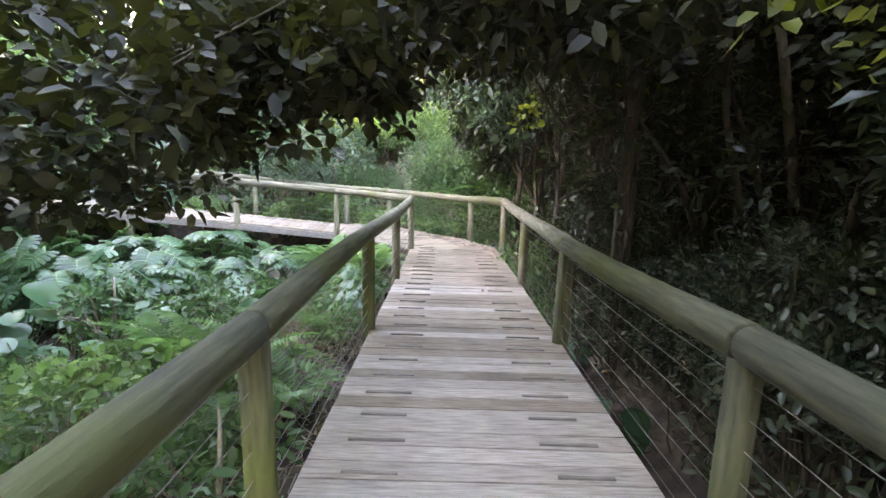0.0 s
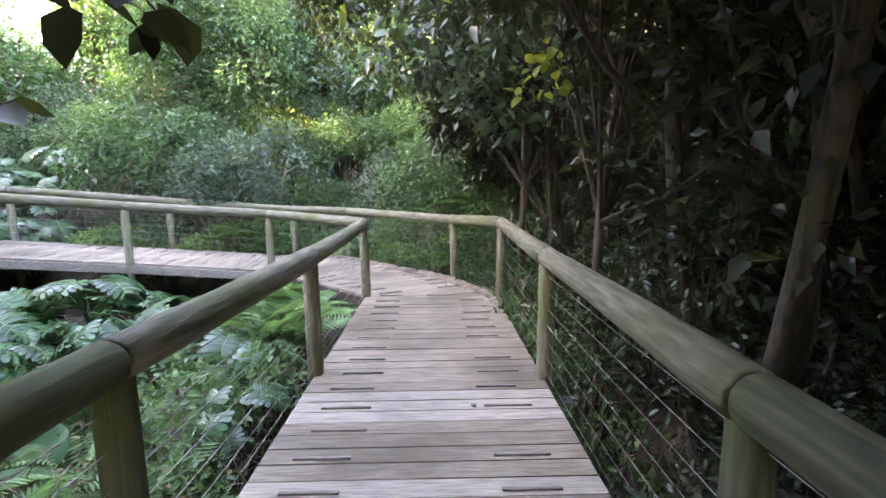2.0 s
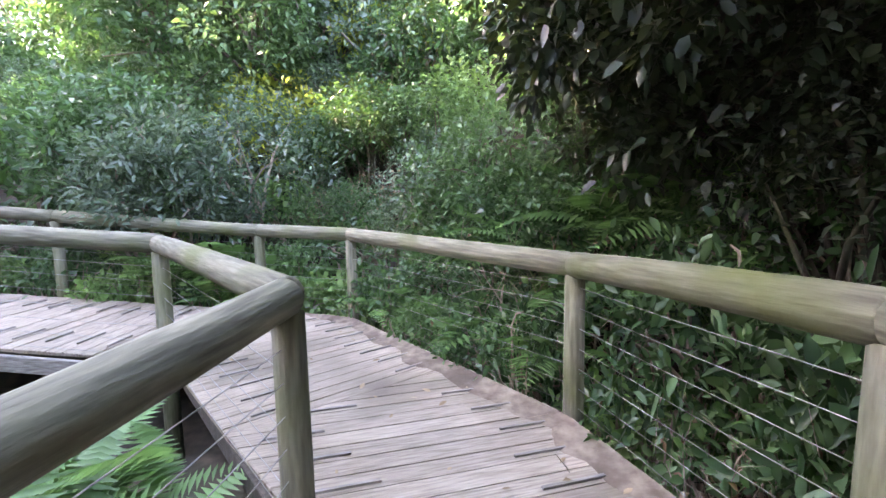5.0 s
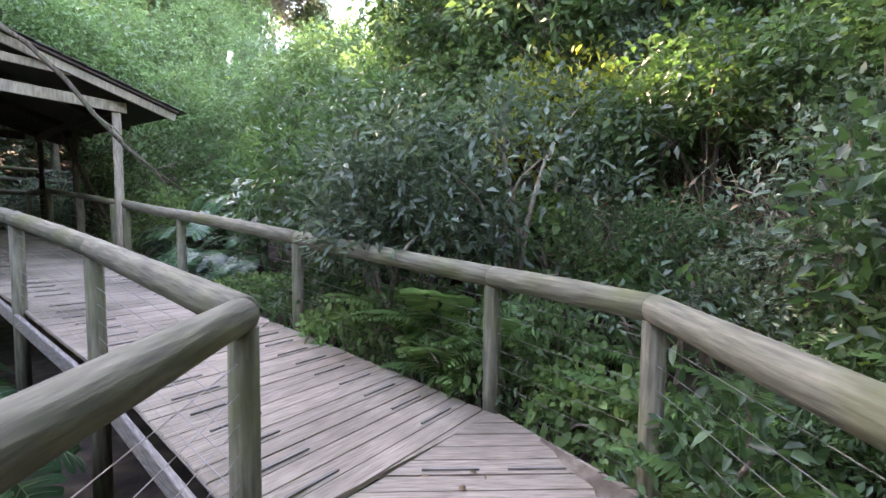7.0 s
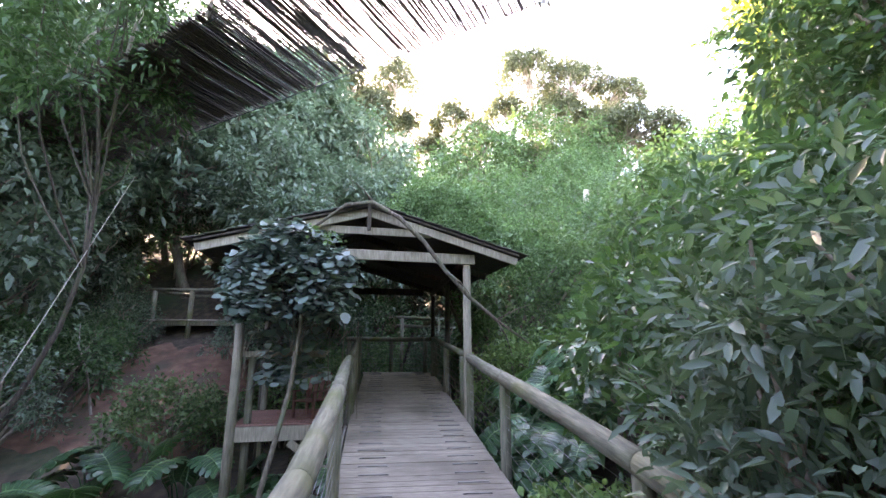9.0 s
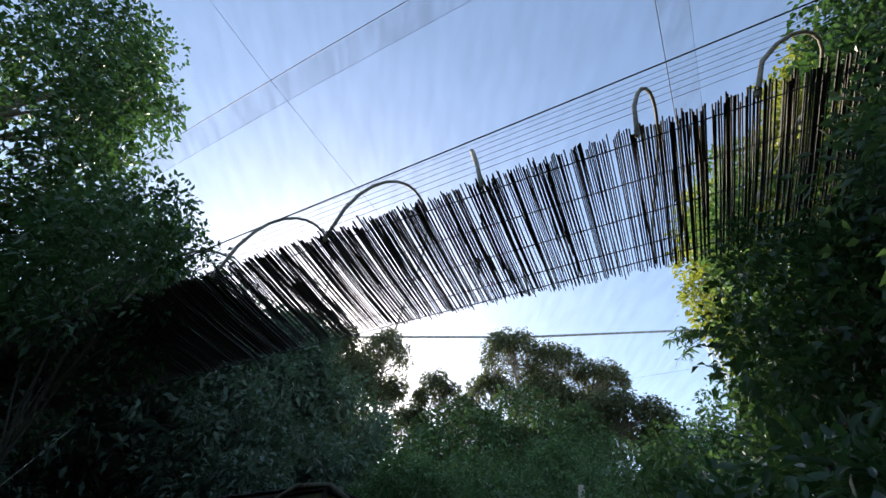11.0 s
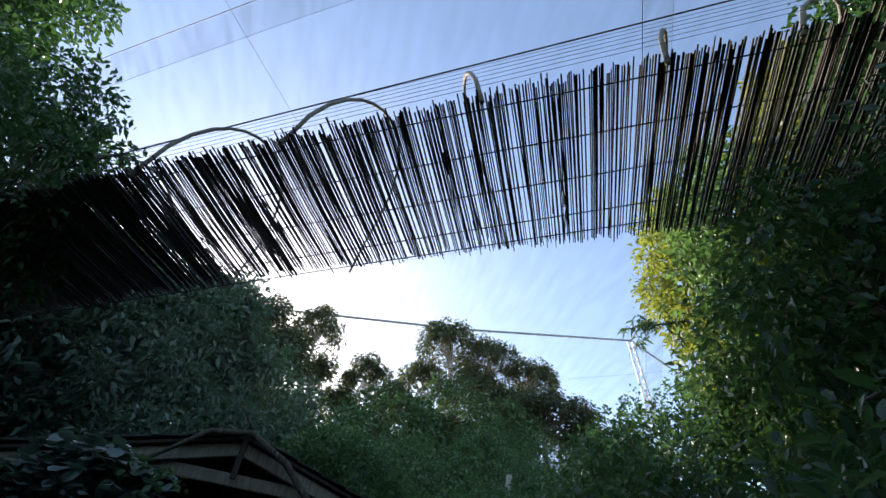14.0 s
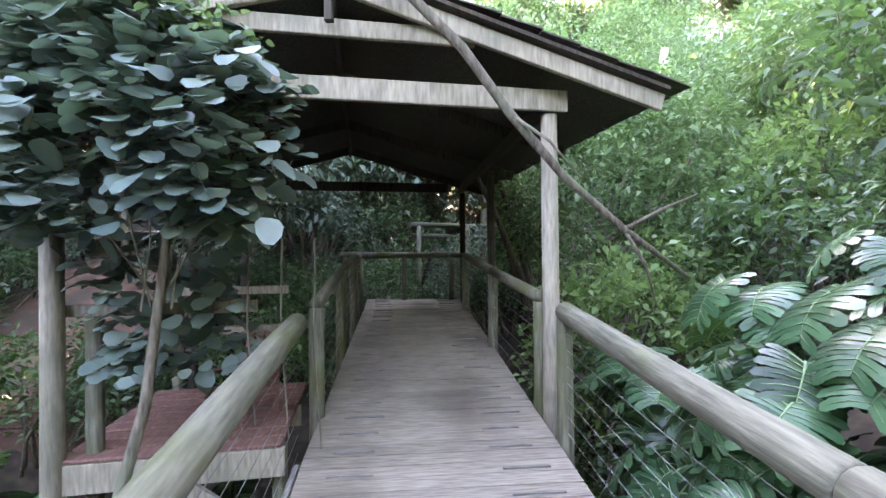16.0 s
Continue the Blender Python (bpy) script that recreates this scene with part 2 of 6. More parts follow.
# ---- mesh helpers ----
class Mesh:
    """Vertices and faces gathered for one mesh."""

    def __init__(self):
        self.v, self.f = [], []

    def add(self, verts, faces):
        k = len(self.v)
        self.v.extend(verts)
        self.f.extend([tuple(i + k for i in face) for face in faces])

    def tube(self, pts, radii, n=8, caps=True):
        pts = [Vector(p) for p in pts]
        radii = radii if hasattr(radii, "__len__") else [radii] * len(pts)
        k, up = len(self.v), None
        for i, p in enumerate(pts):
            d = (pts[min(i + 1, len(pts) - 1)] - pts[max(i - 1, 0)]).normalized()
            if up is None:
                up = d.orthogonal().normalized()
            up = (up - d * up.dot(d)).normalized()
            side = d.cross(up)
            for j in range(n):
                a = 2 * math.pi * j / n
                self.v.append(p + (up * math.cos(a) + side * math.sin(a)) * radii[i])
        for i in range(len(pts) - 1):
            for j in range(n):
                a, b = k + i * n + j, k + i * n + (j + 1) % n
                self.f.append((a, b, b + n, a + n))
        if caps:
            self.f.append(tuple(range(k + n - 1, k - 1, -1)))
            self.f.append(tuple(range(k + (len(pts) - 1) * n, k + len(pts) * n)))

    def prism(self, poly, z0, z1, bevel=0.005):
        """A board from a flat outline; z0, z1 are functions of (x, y) or numbers."""
        n, k = len(poly), len(self.v)
        c = Vector((sum(p[0] for p in poly) / n, sum(p[1] for p in poly) / n))
        low = z0 if callable(z0) else lambda x, y: z0
        top = z1 if callable(z1) else lambda x, y: z1
        for p in poly:
            self.v.append(Vector((p[0], p[1], low(*p))))
        for p in poly:
            self.v.append(Vector((p[0], p[1], top(*p) - bevel)))
        for p in poly:
            q = Vector(p)
            w = (c - q)
            q = q + w.normalized() * min(bevel * 1.6, w.length * 0.4)
            self.v.append(Vector((q[0], q[1], top(*p))))
        for r in (0, 1):
            for j in range(n):
                a, b = k + r * n + j, k + r * n + (j + 1) % n
                self.f.append((a, b, b + n, a + n))
        self.f.append(tuple(range(k + 2 * n, k + 3 * n)))
        self.f.append(tuple(range(k + n - 1, k - 1, -1)))

    def beam(self, a, b, width, height, bevel=0.006, roll_up=(0, 0, 1)):
        """A squared timber from a to b with softened edges."""
        a, b = Vector(a), Vector(b)
        d = (b - a).normalized()
        side = d.cross(Vector(roll_up))
        side = side.normalized() if side.length > 1e-4 else d.orthogonal().normalized()
        up = side.cross(d)
        w, h, e = width / 2, height / 2, bevel
        ring = [(-w + e, -h), (w - e, -h), (w, -h + e), (w, h - e), (w - e, h), (-w + e, h), (-w, h - e), (-w, -h + e)]
        k = len(self.v)
        for p in (a, b):
            for s, u in ring:
                self.v.append(p + side * s + up * u)
        for j in range(8):
            self.f.append((k + j, k + (j + 1) % 8, k + 8 + (j + 1) % 8, k + 8 + j))
        self.f.append(tuple(range(k + 7, k - 1, -1)))
        self.f.append(tuple(range(k + 8, k + 16)))

    def data(self, name, mat, smooth=False):
        me = bpy.data.meshes.new(name)
        me.from_pydata([tuple(p) for p in self.v], [], self.f)
        me.materials.append(mat)
        if smooth:
            me.polygons.foreach_set("use_smooth", [True] * len(me.polygons))
        me.update()
        return me


def part(name, mesh, mat, parent, label="", smooth=False, place=None):
    """One mesh object under a thing or under a part."""
    me = mesh.data(name, mat, smooth) if isinstance(mesh, Mesh) else mesh
    ob = new(name, me)
    ob.parent = parent
    if place is not None:
        ob.matrix_basis = place
    if label:
        tagged(ob, label)
    return ob


def thing(name, label, category, at=(0, 0, 0), group="", kind="", turn=0.0):
    ob = new(name)
    ob.empty_display_size = 0.2
    ob.matrix_basis = pose(*at, 0, 0, turn)
    return tagged(ob, label, category, group, kind)


def quads(name, verts, nper, faces, mat):
    """A mesh of many like pieces: verts is (count, nper, 3), faces index one piece."""
    count = len(verts)
    me = bpy.data.meshes.new(name)
    flat = np.ascontiguousarray(verts.reshape(-1, 3), dtype=np.float32)
    f = (np.array(faces)[None] + (np.arange(count) * nper)[:, None, None]).reshape(-1, len(faces[0]))
    me.vertices.add(len(flat))
    me.vertices.foreach_set("co", flat.ravel())
    k = f.shape[1]
    me.loops.add(f.size)
    me.loops.foreach_set("vertex_index", f.ravel().astype(np.int32))
    me.polygons.add(len(f))
    me.polygons.foreach_set("loop_start", (np.arange(len(f)) * k).astype(np.int32))
    me.update(calc_edges=True)
    me.materials.append(mat)
    return me


def unit(a):
    return a / np.maximum(np.linalg.norm(a, axis=-1, keepdims=True), 1e-6)


def leaf_mesh(name, pts, ways, rng, mat, length=0.1, width=0.5, curl=0.15, fine=False, spread=0.3, flat=0.0):
    """Folded leaves that start at pts and point along ways."""
    n = len(pts)
    d = unit(ways + rng.normal(0, spread, (n, 3)))
    nrm = rng.normal(0, 0.6, (n, 3)) + np.array([0, 0, 0.8 + flat])
    s = unit(np.cross(d, nrm))
    u = np.cross(s, d)
    ln = (length * rng.uniform(0.6, 1.35, n))[:, None]
    w = ln * width * 0.5
    sag = -curl * ln * np.array([0, 0, 1.0])
    if fine:
        v = np.stack([pts, pts + d * ln * 0.3 + s * w * 0.85 + u * w * 0.3, pts + d * ln * 0.68 + s * w * 0.8 + u * w * 0.22 + sag * 0.5,
                      pts + d * ln + sag, pts + d * ln * 0.68 - s * w * 0.8 + u * w * 0.22 + sag * 0.5, pts + d * ln * 0.3 - s * w * 0.85 + u * w * 0.3], 1)
        return quads(name, v, 6, [(0, 1, 2, 3), (0, 3, 4, 5)], mat)
    v = np.stack([pts, pts + d * ln * 0.45 + s * w + u * w * 0.3, pts + d * ln + sag, pts + d * ln * 0.45 - s * w + u * w * 0.3], 1)
    return quads(name, v, 4, [(0, 1, 2), (0, 2, 3)], mat)


# ---- plan ----
LEFT_RAIL = [(-0.93, -3.2), (-0.91, -0.7), (-0.87, 1.72), (-0.83, 4.27), (-0.77, 6.35), (-0.715, 8.87), (-2.6, 10.66), (-4.9, 10.49), (-7.2, 10.17), (-9.9, 9.75)]
RIGHT_RAIL = [(0.9, -3.2), (0.93, -0.8), (0.97, 1.6), (0.99, 4.0), (1.03, 6.17), (1.09, 8.58), (0.55, 10.05), (-1.54, 12.34), (-2.75, 12.53), (-5.18, 12.27), (-8.05, 11.95), (-10.25, 11.7)]
SLOPE = 0.0865


def deck_z(x, y=0.0):
    return max(0.0, min(12.3, -2.3 - x)) * SLOPE if y > 6 else 0.0


NORTH_LINE = [(-60, 6.0), (-30, 9.5), (-14.5, 11.5), (-10.2, 11.85), (-5.18, 12.4), (-2.75, 12.63), (-1.53, 12.4), (0.56, 10.1), (1.1, 8.6), (1.4, 0.0)]


def north_edge(x):
    xs, ys = [p[0] for p in NORTH_LINE], [p[1] for p in NORTH_LINE]
    return float(np.interp(x, xs, ys))


BANK_LINE = [Vector(p) for p in [(0.9, -80), *RIGHT_RAIL, (-14.6, 11.2), (-30, 8.8), (-80, 3)]]


def ground_z(x, y):
    z = -0.75 + 0.14 * math.sin(x * 0.9 + 1) * math.cos(y * 0.7)
    p, best = Vector((x, y)), (1e9, 0, None)
    for a, b in zip(BANK_LINE, BANK_LINE[1:]):
        d = b - a
        f = max(0.0, min(1.0, (p - a).dot(d) / d.length_squared))
        q = a + d * f
        side = d.x * (p.y - a.y) - d.y * (p.x - a.x)
        far = (p - q).length
        if far < best[0] - 1e-6 or (abs(far - best[0]) < 1e-5 and side > 0):
            best = (far, side, q)
    far, side, q = best
    # outside the right-hand rail the bank climbs: gently by the straight, steeply round the bend
    if side < 0:
        k = max(0.0, min(1.0, (q.y - 8.3) / 2.2)) if q.x > -3 else 1.0
        n = max(0.0, far - 0.6)
        steep = 0.3 + 0.6 * k * (1.0 - 0.6 * max(0.0, min(1.0, (-7.0 - q.x) / 4)))
        z += 0.4 * min(1.0, n / 0.5) + steep * min(n, 8.5) + 0.06 * max(0.0, min(n - 8.5, 80))
    w = max(0.0, -17.5 - x)
    z += min(0.42 * w, 9.0)
    bank = max(0.0, -10.5 - x) * max(0.0, min(1.0, (7.2 - y) / 1.8))
    z += min(0.45 * bank, 4.5)
    gulley = max(0.0, min(1.0, (-1.6 - x) / 3)) * max(0.0, min(1.0, (x + 11) / 2)) * max(0.0, min(1.0, (10.0 - y) / 1.5)) * max(0.0, min(1.0, (y + 2) / 3))
    return z - 0.65 * gulley


# ---- ground: one sheet to the horizon ----
def build_ground():
    axis = sorted(set([-900, -500, -300, -180, -120, -90] + [-70 + 2.0 * i for i in range(24)] + [-22 + 0.4 * i for i in range(86)] + [14 + 3.0 * i for i in range(20)] + [90, 120, 180, 300, 500, 900]))
    m = Mesh()
    n = len(axis)
    for y in axis:
        for x in axis:
            m.v.append((x, y, ground_z(x, y) + 0.05 * noise.noise(Vector((x * 1.7, y * 1.7, 0)))))
    m.f = [(j * n + i, j * n + i + 1, (j + 1) * n + i + 1, (j + 1) * n + i) for j in range(n - 1) for i in range(n - 1)]
    ob = new("ground", m.data("ground", SOIL, True))
    tagged(ob, "dark damp forest soil with leaf litter on sloping ground", "ground", kind="structure")


build_ground()

# ---- boardwalk ----
def clip(poly, p, nrm):
    """The part of a convex outline on the side of p that nrm points to."""
    out = []
    for i, a in enumerate(poly):
        b = poly[(i + 1) % len(poly)]
        da, db = (a[0] - p[0]) * nrm[0] + (a[1] - p[1]) * nrm[1], (b[0] - p[0]) * nrm[0] + (b[1] - p[1]) * nrm[1]
        if da >= 0:
            out.append(a)
        if da * db < 0:
            k = da / (da - db)
            out.append((a[0] + (b[0] - a[0]) * k, a[1] + (b[1] - a[1]) * k))
    return out


PITCH, GAP, THICK = 0.14, 0.008, 0.032
boardwalk = thing("boardwalk", "weathered grey timber boardwalk with raised anti-slip battens", "boardwalk", kind="structure")


def deck_part(mat, outline, way, start, length, first):
    """Planks laid across the line of walk inside a convex outline, with short grip battens on every other one."""
    rng = random.Random(first)
    wx, wy = Vector(way).normalized()
    ax, ay = wy, -wx
    for i in range(int(length / PITCH)):
        s0, s1 = i * PITCH + GAP / 2, (i + 1) * PITCH - GAP / 2
        band = list(outline)
        band = clip(band, (start[0] + wx * s0, start[1] + wy * s0), (wx, wy))
        if len(band) > 2:
            band = clip(band, (start[0] + wx * s1, start[1] + wy * s1), (-wx, -wy))
        if len(band) < 3:
            continue
        across = [(p[0] - start[0]) * ax + (p[1] - start[1]) * ay for p in band]
        lo, hi = min(across), max(across)
        if hi - lo < 0.12:
            continue
        clean = []
        for p in band:
            if not clean or (Vector(p) - Vector(clean[-1])).length > 0.004:
                clean.append(p)
        lift = rng.uniform(-0.003, 0.003)
        mid = (s0 + s1) / 2
        cx, cy = start[0] + wx * mid, start[1] + wy * mid
        m = Mesh()
        turn = Matrix(((ax, ay), (-ay, ax)))
        local = []
        for p in clean:
            q = turn @ Vector((p[0] - cx, p[1] - cy))
            local.append((q[0], q[1]))
        area = sum(local[k][0] * local[(k + 1) % len(local)][1] - local[(k + 1) % len(local)][0] * local[k][1] for k in range(len(local)))
        if area < 0:
            local.reverse()
        zc = deck_z(cx, cy)
        rise = (deck_z(cx + wx * 0.05, cy + wy * 0.05) - deck_z(cx - wx * 0.05, cy - wy * 0.05)) / 0.1
        m.prism(local, -THICK, 0.0, 0.006)
        place = Matrix.Translation((cx, cy, zc + lift)) @ Matrix(((ax, wx, 0, 0), (ay, wy, 0, 0), (0, 0, 1, 0), (0, 0, 0, 1))) @ pose(0, 0, 0, math.degrees(math.atan(rise)), 0, rng.uniform(-0.15, 0.15))
        trodden = mat is MUDDY or rng.random() < (cy - 2.5) / 4
        part("plank", m, MUDDY if trodden else PLANK, boardwalk, place=place)
        if i % 2 == 0 and hi - lo > 1.2:
            for side, at in ((0, lo + 0.2 + rng.uniform(-0.02, 0.02)), (1, hi - 0.52 + rng.uniform(-0.03, 0.03))):
                ln = 0.32 + rng.uniform(-0.03, 0.02)
                if rng.random() < 0.06:
                    continue
                b = Mesh()
                b.prism([(at, -0.009), (at + ln, -0.009), (at + ln, 0.009), (at, 0.009)], 0.0, 0.013, 0.003)
                part("batten", b, BATTEN, boardwalk, place=place @ Matrix.Translation((0, -0.03, 0.001)))


A1, A2, A3, A4 = (-0.95, -3.8), (0.92, -3.8), (1.05, 8.75), (-0.72, 8.95)
deck_part(PLANK, [A1, A2, A3, A4], (0.012, 1), (0, -3.8), 13, 1)
deck_part(MUDDY, [A4, A3, (0.53, 10.04), (-0.2, 10.85), (-1.5, 9.66)], (-0.36, 0.93), (0.15, 8.3), 3.2, 2)
deck_part(MUDDY, [(-1.5, 9.66), (-0.2, 10.85), (-1.52, 12.28), (-2.66, 12.46), (-2.6, 10.7)], (-0.72, 0.69), (-0.1, 9.6), 4.5, 3)
deck_part(MUDDY, [(-2.6, 10.7), (-2.66, 12.46), (-5.18, 12.2), (-10.25, 11.63), (-14.8, 11.1), (-16.6, 10.95), (-16.6, 8.9), (-14.8, 9.2), (-9.9, 9.78), (-4.9, 10.53)], (-1, -0.113), (-2.5, 11.5), 14.4, 4)

bearers = Mesh()
for off in (-0.68, 0.68):
    bearers.beam((off, -3.8, -0.1), (off + 0.12, 8.8, -0.1), 0.06, 0.13)
    bearers.beam((-2.9, 11.55 + off, -0.06), (-14.5, 10.24 + off, deck_z(-14.5, 9) - 0.1), 0.06, 0.13)
bearers.beam((0.7, 8.7, -0.1), (-1.7, 11.9, -0.1), 0.06, 0.13)
bearers.beam((-0.6, 8.8, -0.1), (-2.6, 10.8, -0.1), 0.06, 0.13)
for y in (-3, -0.3, 2.0, 4.1, 6.2, 8.7):
    bearers.beam((-0.9, y, -0.22), (0.95, y, -0.22), 0.1, 0.1)
for x in (-4.9, -7.2, -9.8, -12.2):
    bearers.beam((x, 10.55 + (x + 4.9) * 0.113, deck_z(x, 10) - 0.22), (x - 0.2, 12.2 + (x + 4.9) * 0.113, deck_z(x, 10) - 0.22), 0.1, 0.1)
part("bearers", bearers, DARKWOOD, boardwalk, "dark timber bearers under the planks")
fascia = Mesh()
fascia.beam((-2.62, 10.62, -0.06), (-4.9, 10.46, deck_z(-4.9, 10) - 0.09), 0.04, 0.14)
fascia.beam((-4.9, 10.46, deck_z(-4.9, 10) - 0.09), (-9.9, 9.74, deck_z(-9.9, 9) - 0.09), 0.04, 0.14)
part("fascia_board", fascia, BATTEN, boardwalk)


# ---- log handrails with wire strands ----
RAIL_H, RAIL_R, POST_R = 0.97, 0.08, 0.063


def log_rail(label, posts, seed, drops={}, skip_posts=(), wire_count=7):
    rng = random.Random(seed)
    rail = thing("log_handrail", label, "handrail", group="boardwalk handrails")
    tops = []
    for k, (x, y) in enumerate(posts):
        tops.append(Vector((x, y, deck_z(x, y) + RAIL_H - drops.get(k, 0.0))))
    for i in range(len(tops) - 1):
        a, b = tops[i], tops[i + 1]
        d = (b - a).normalized()
        m = Mesh()
        n = 9
        pts, rad = [], []
        r0, r1 = RAIL_R * rng.uniform(0.93, 1.08), RAIL_R * rng.uniform(0.9, 1.05)
        bow = Vector((rng.uniform(-0.012, 0.012), rng.uniform(-0.012, 0.012), rng.uniform(-0.015, 0.01)))
        for k in range(n + 1):
            f = k / n
            pts.append(a + d * 0.004 + (b - a - d * 0.008) * f + bow * math.sin(math.pi * f))
            rad.append((r0 + (r1 - r0) * f) * (1 + 0.015 * math.sin(k * 2.3 + seed)))
        pts = [pts[0]] + [pts[0] + d * 0.012] + pts[1:-1] + [pts[-1] - d * 0.012] + [pts[-1]]
        rad = [rad[0] * 0.9] + [rad[0]] + rad[1:-1] + [rad[-1]] + [rad[-1] * 0.9]
        # laid along local z so that the grain runs with the log
        q = d.to_track_quat("Z", "Y").to_matrix().to_4x4()
        base = Matrix.Translation(a) @ q
        inv = base.inverted()
        m.tube([inv @ p for p in pts], rad, 18)
        # logs and posts near the start: moss plus painted-in shade of the trees
        mossy_shaded = b.y < 5
        part("rail_log", m, MOSSLOG_SHADED if mossy_shaded else LOG, rail, "log grown with green moss, tree shade darkened into its colour" if mossy_shaded else "", smooth=True, place=base)
    for i, (x, y) in enumerate(posts):
        if i in skip_posts:
            continue
        z0 = ground_z(x, y) - 0.15
        top = tops[i].z - RAIL_R * 0.75
        m = Mesh()
        m.tube([(0, 0, 0), (0.006, 0, (top - z0) * 0.5), (0, 0, top - z0)], [POST_R * 1.06, POST_R * rng.uniform(0.97, 1.04), POST_R * 0.97], 14)
        part("post", m, MOSSLOG_SHADED if y < 4.5 else LOG, rail, smooth=True, place=pose(x, y, z0, 0, 0, rng.uniform(0, 360)))
    for k in range(wire_count):
        h = 0.06 + 0.125 * k
        m = Mesh()
        pts = []
        for i in range(len(posts)):
            x, y = posts[i]
            pts.append((x, y, deck_z(x, y) + h))
            if i < len(posts) - 1:
                x2, y2 = posts[i + 1]
                pts.append(((x + x2) / 2, (y + y2) / 2, (deck_z(x, y) + deck_z(x2, y2)) / 2 + h - 0.008 * rng.random()))
        m.tube(pts, 0.0022, 5)
        part("wire_strand", m, WIRE, rail)
    return rail


log_rail("weathered round-log handrail on posts with wire strands beside boardwalk", LEFT_RAIL, 11, {0: 0.06, 1: 0.06, 2: 0.05, 3: 0.02, 4: 0.03, 5: -0.02, 6: -0.03}, (9,))
log_rail("weathered round-log handrail with algae stains, posts and wire strands", RIGHT_RAIL, 12, {0: 0.06, 1: 0.05, 2: 0.02, 3: 0.05, 4: 0.02, 5: -0.03, 6: 0.03})

# slim stake tied beside a post of the rail
stake = Mesh()
stake.tube([(1.07, 4.05, -0.6), (1.075, 4.06, 0.1), (1.07, 4.06, 0.72)], [0.018, 0.017, 0.015], 8)
ob = new("stake", stake.data("stake", BARK, True))
tagged(ob, "slim wooden stake standing beside a rail post", "stake")

# ---- shelter over the ramp ----
HU, HV = Vector((-0.2066, 0.9784, 0)), Vector((-0.9784, -0.2066, 0))
HO = Vector((-10.32, 9.84, 0))


def hut(a, b, z):
    return HO + HU * (1.1 * a) + HV * (1.1 * b) + Vector((0, 0, 1.1 * z - 0.19 if z > 0.3 else z))


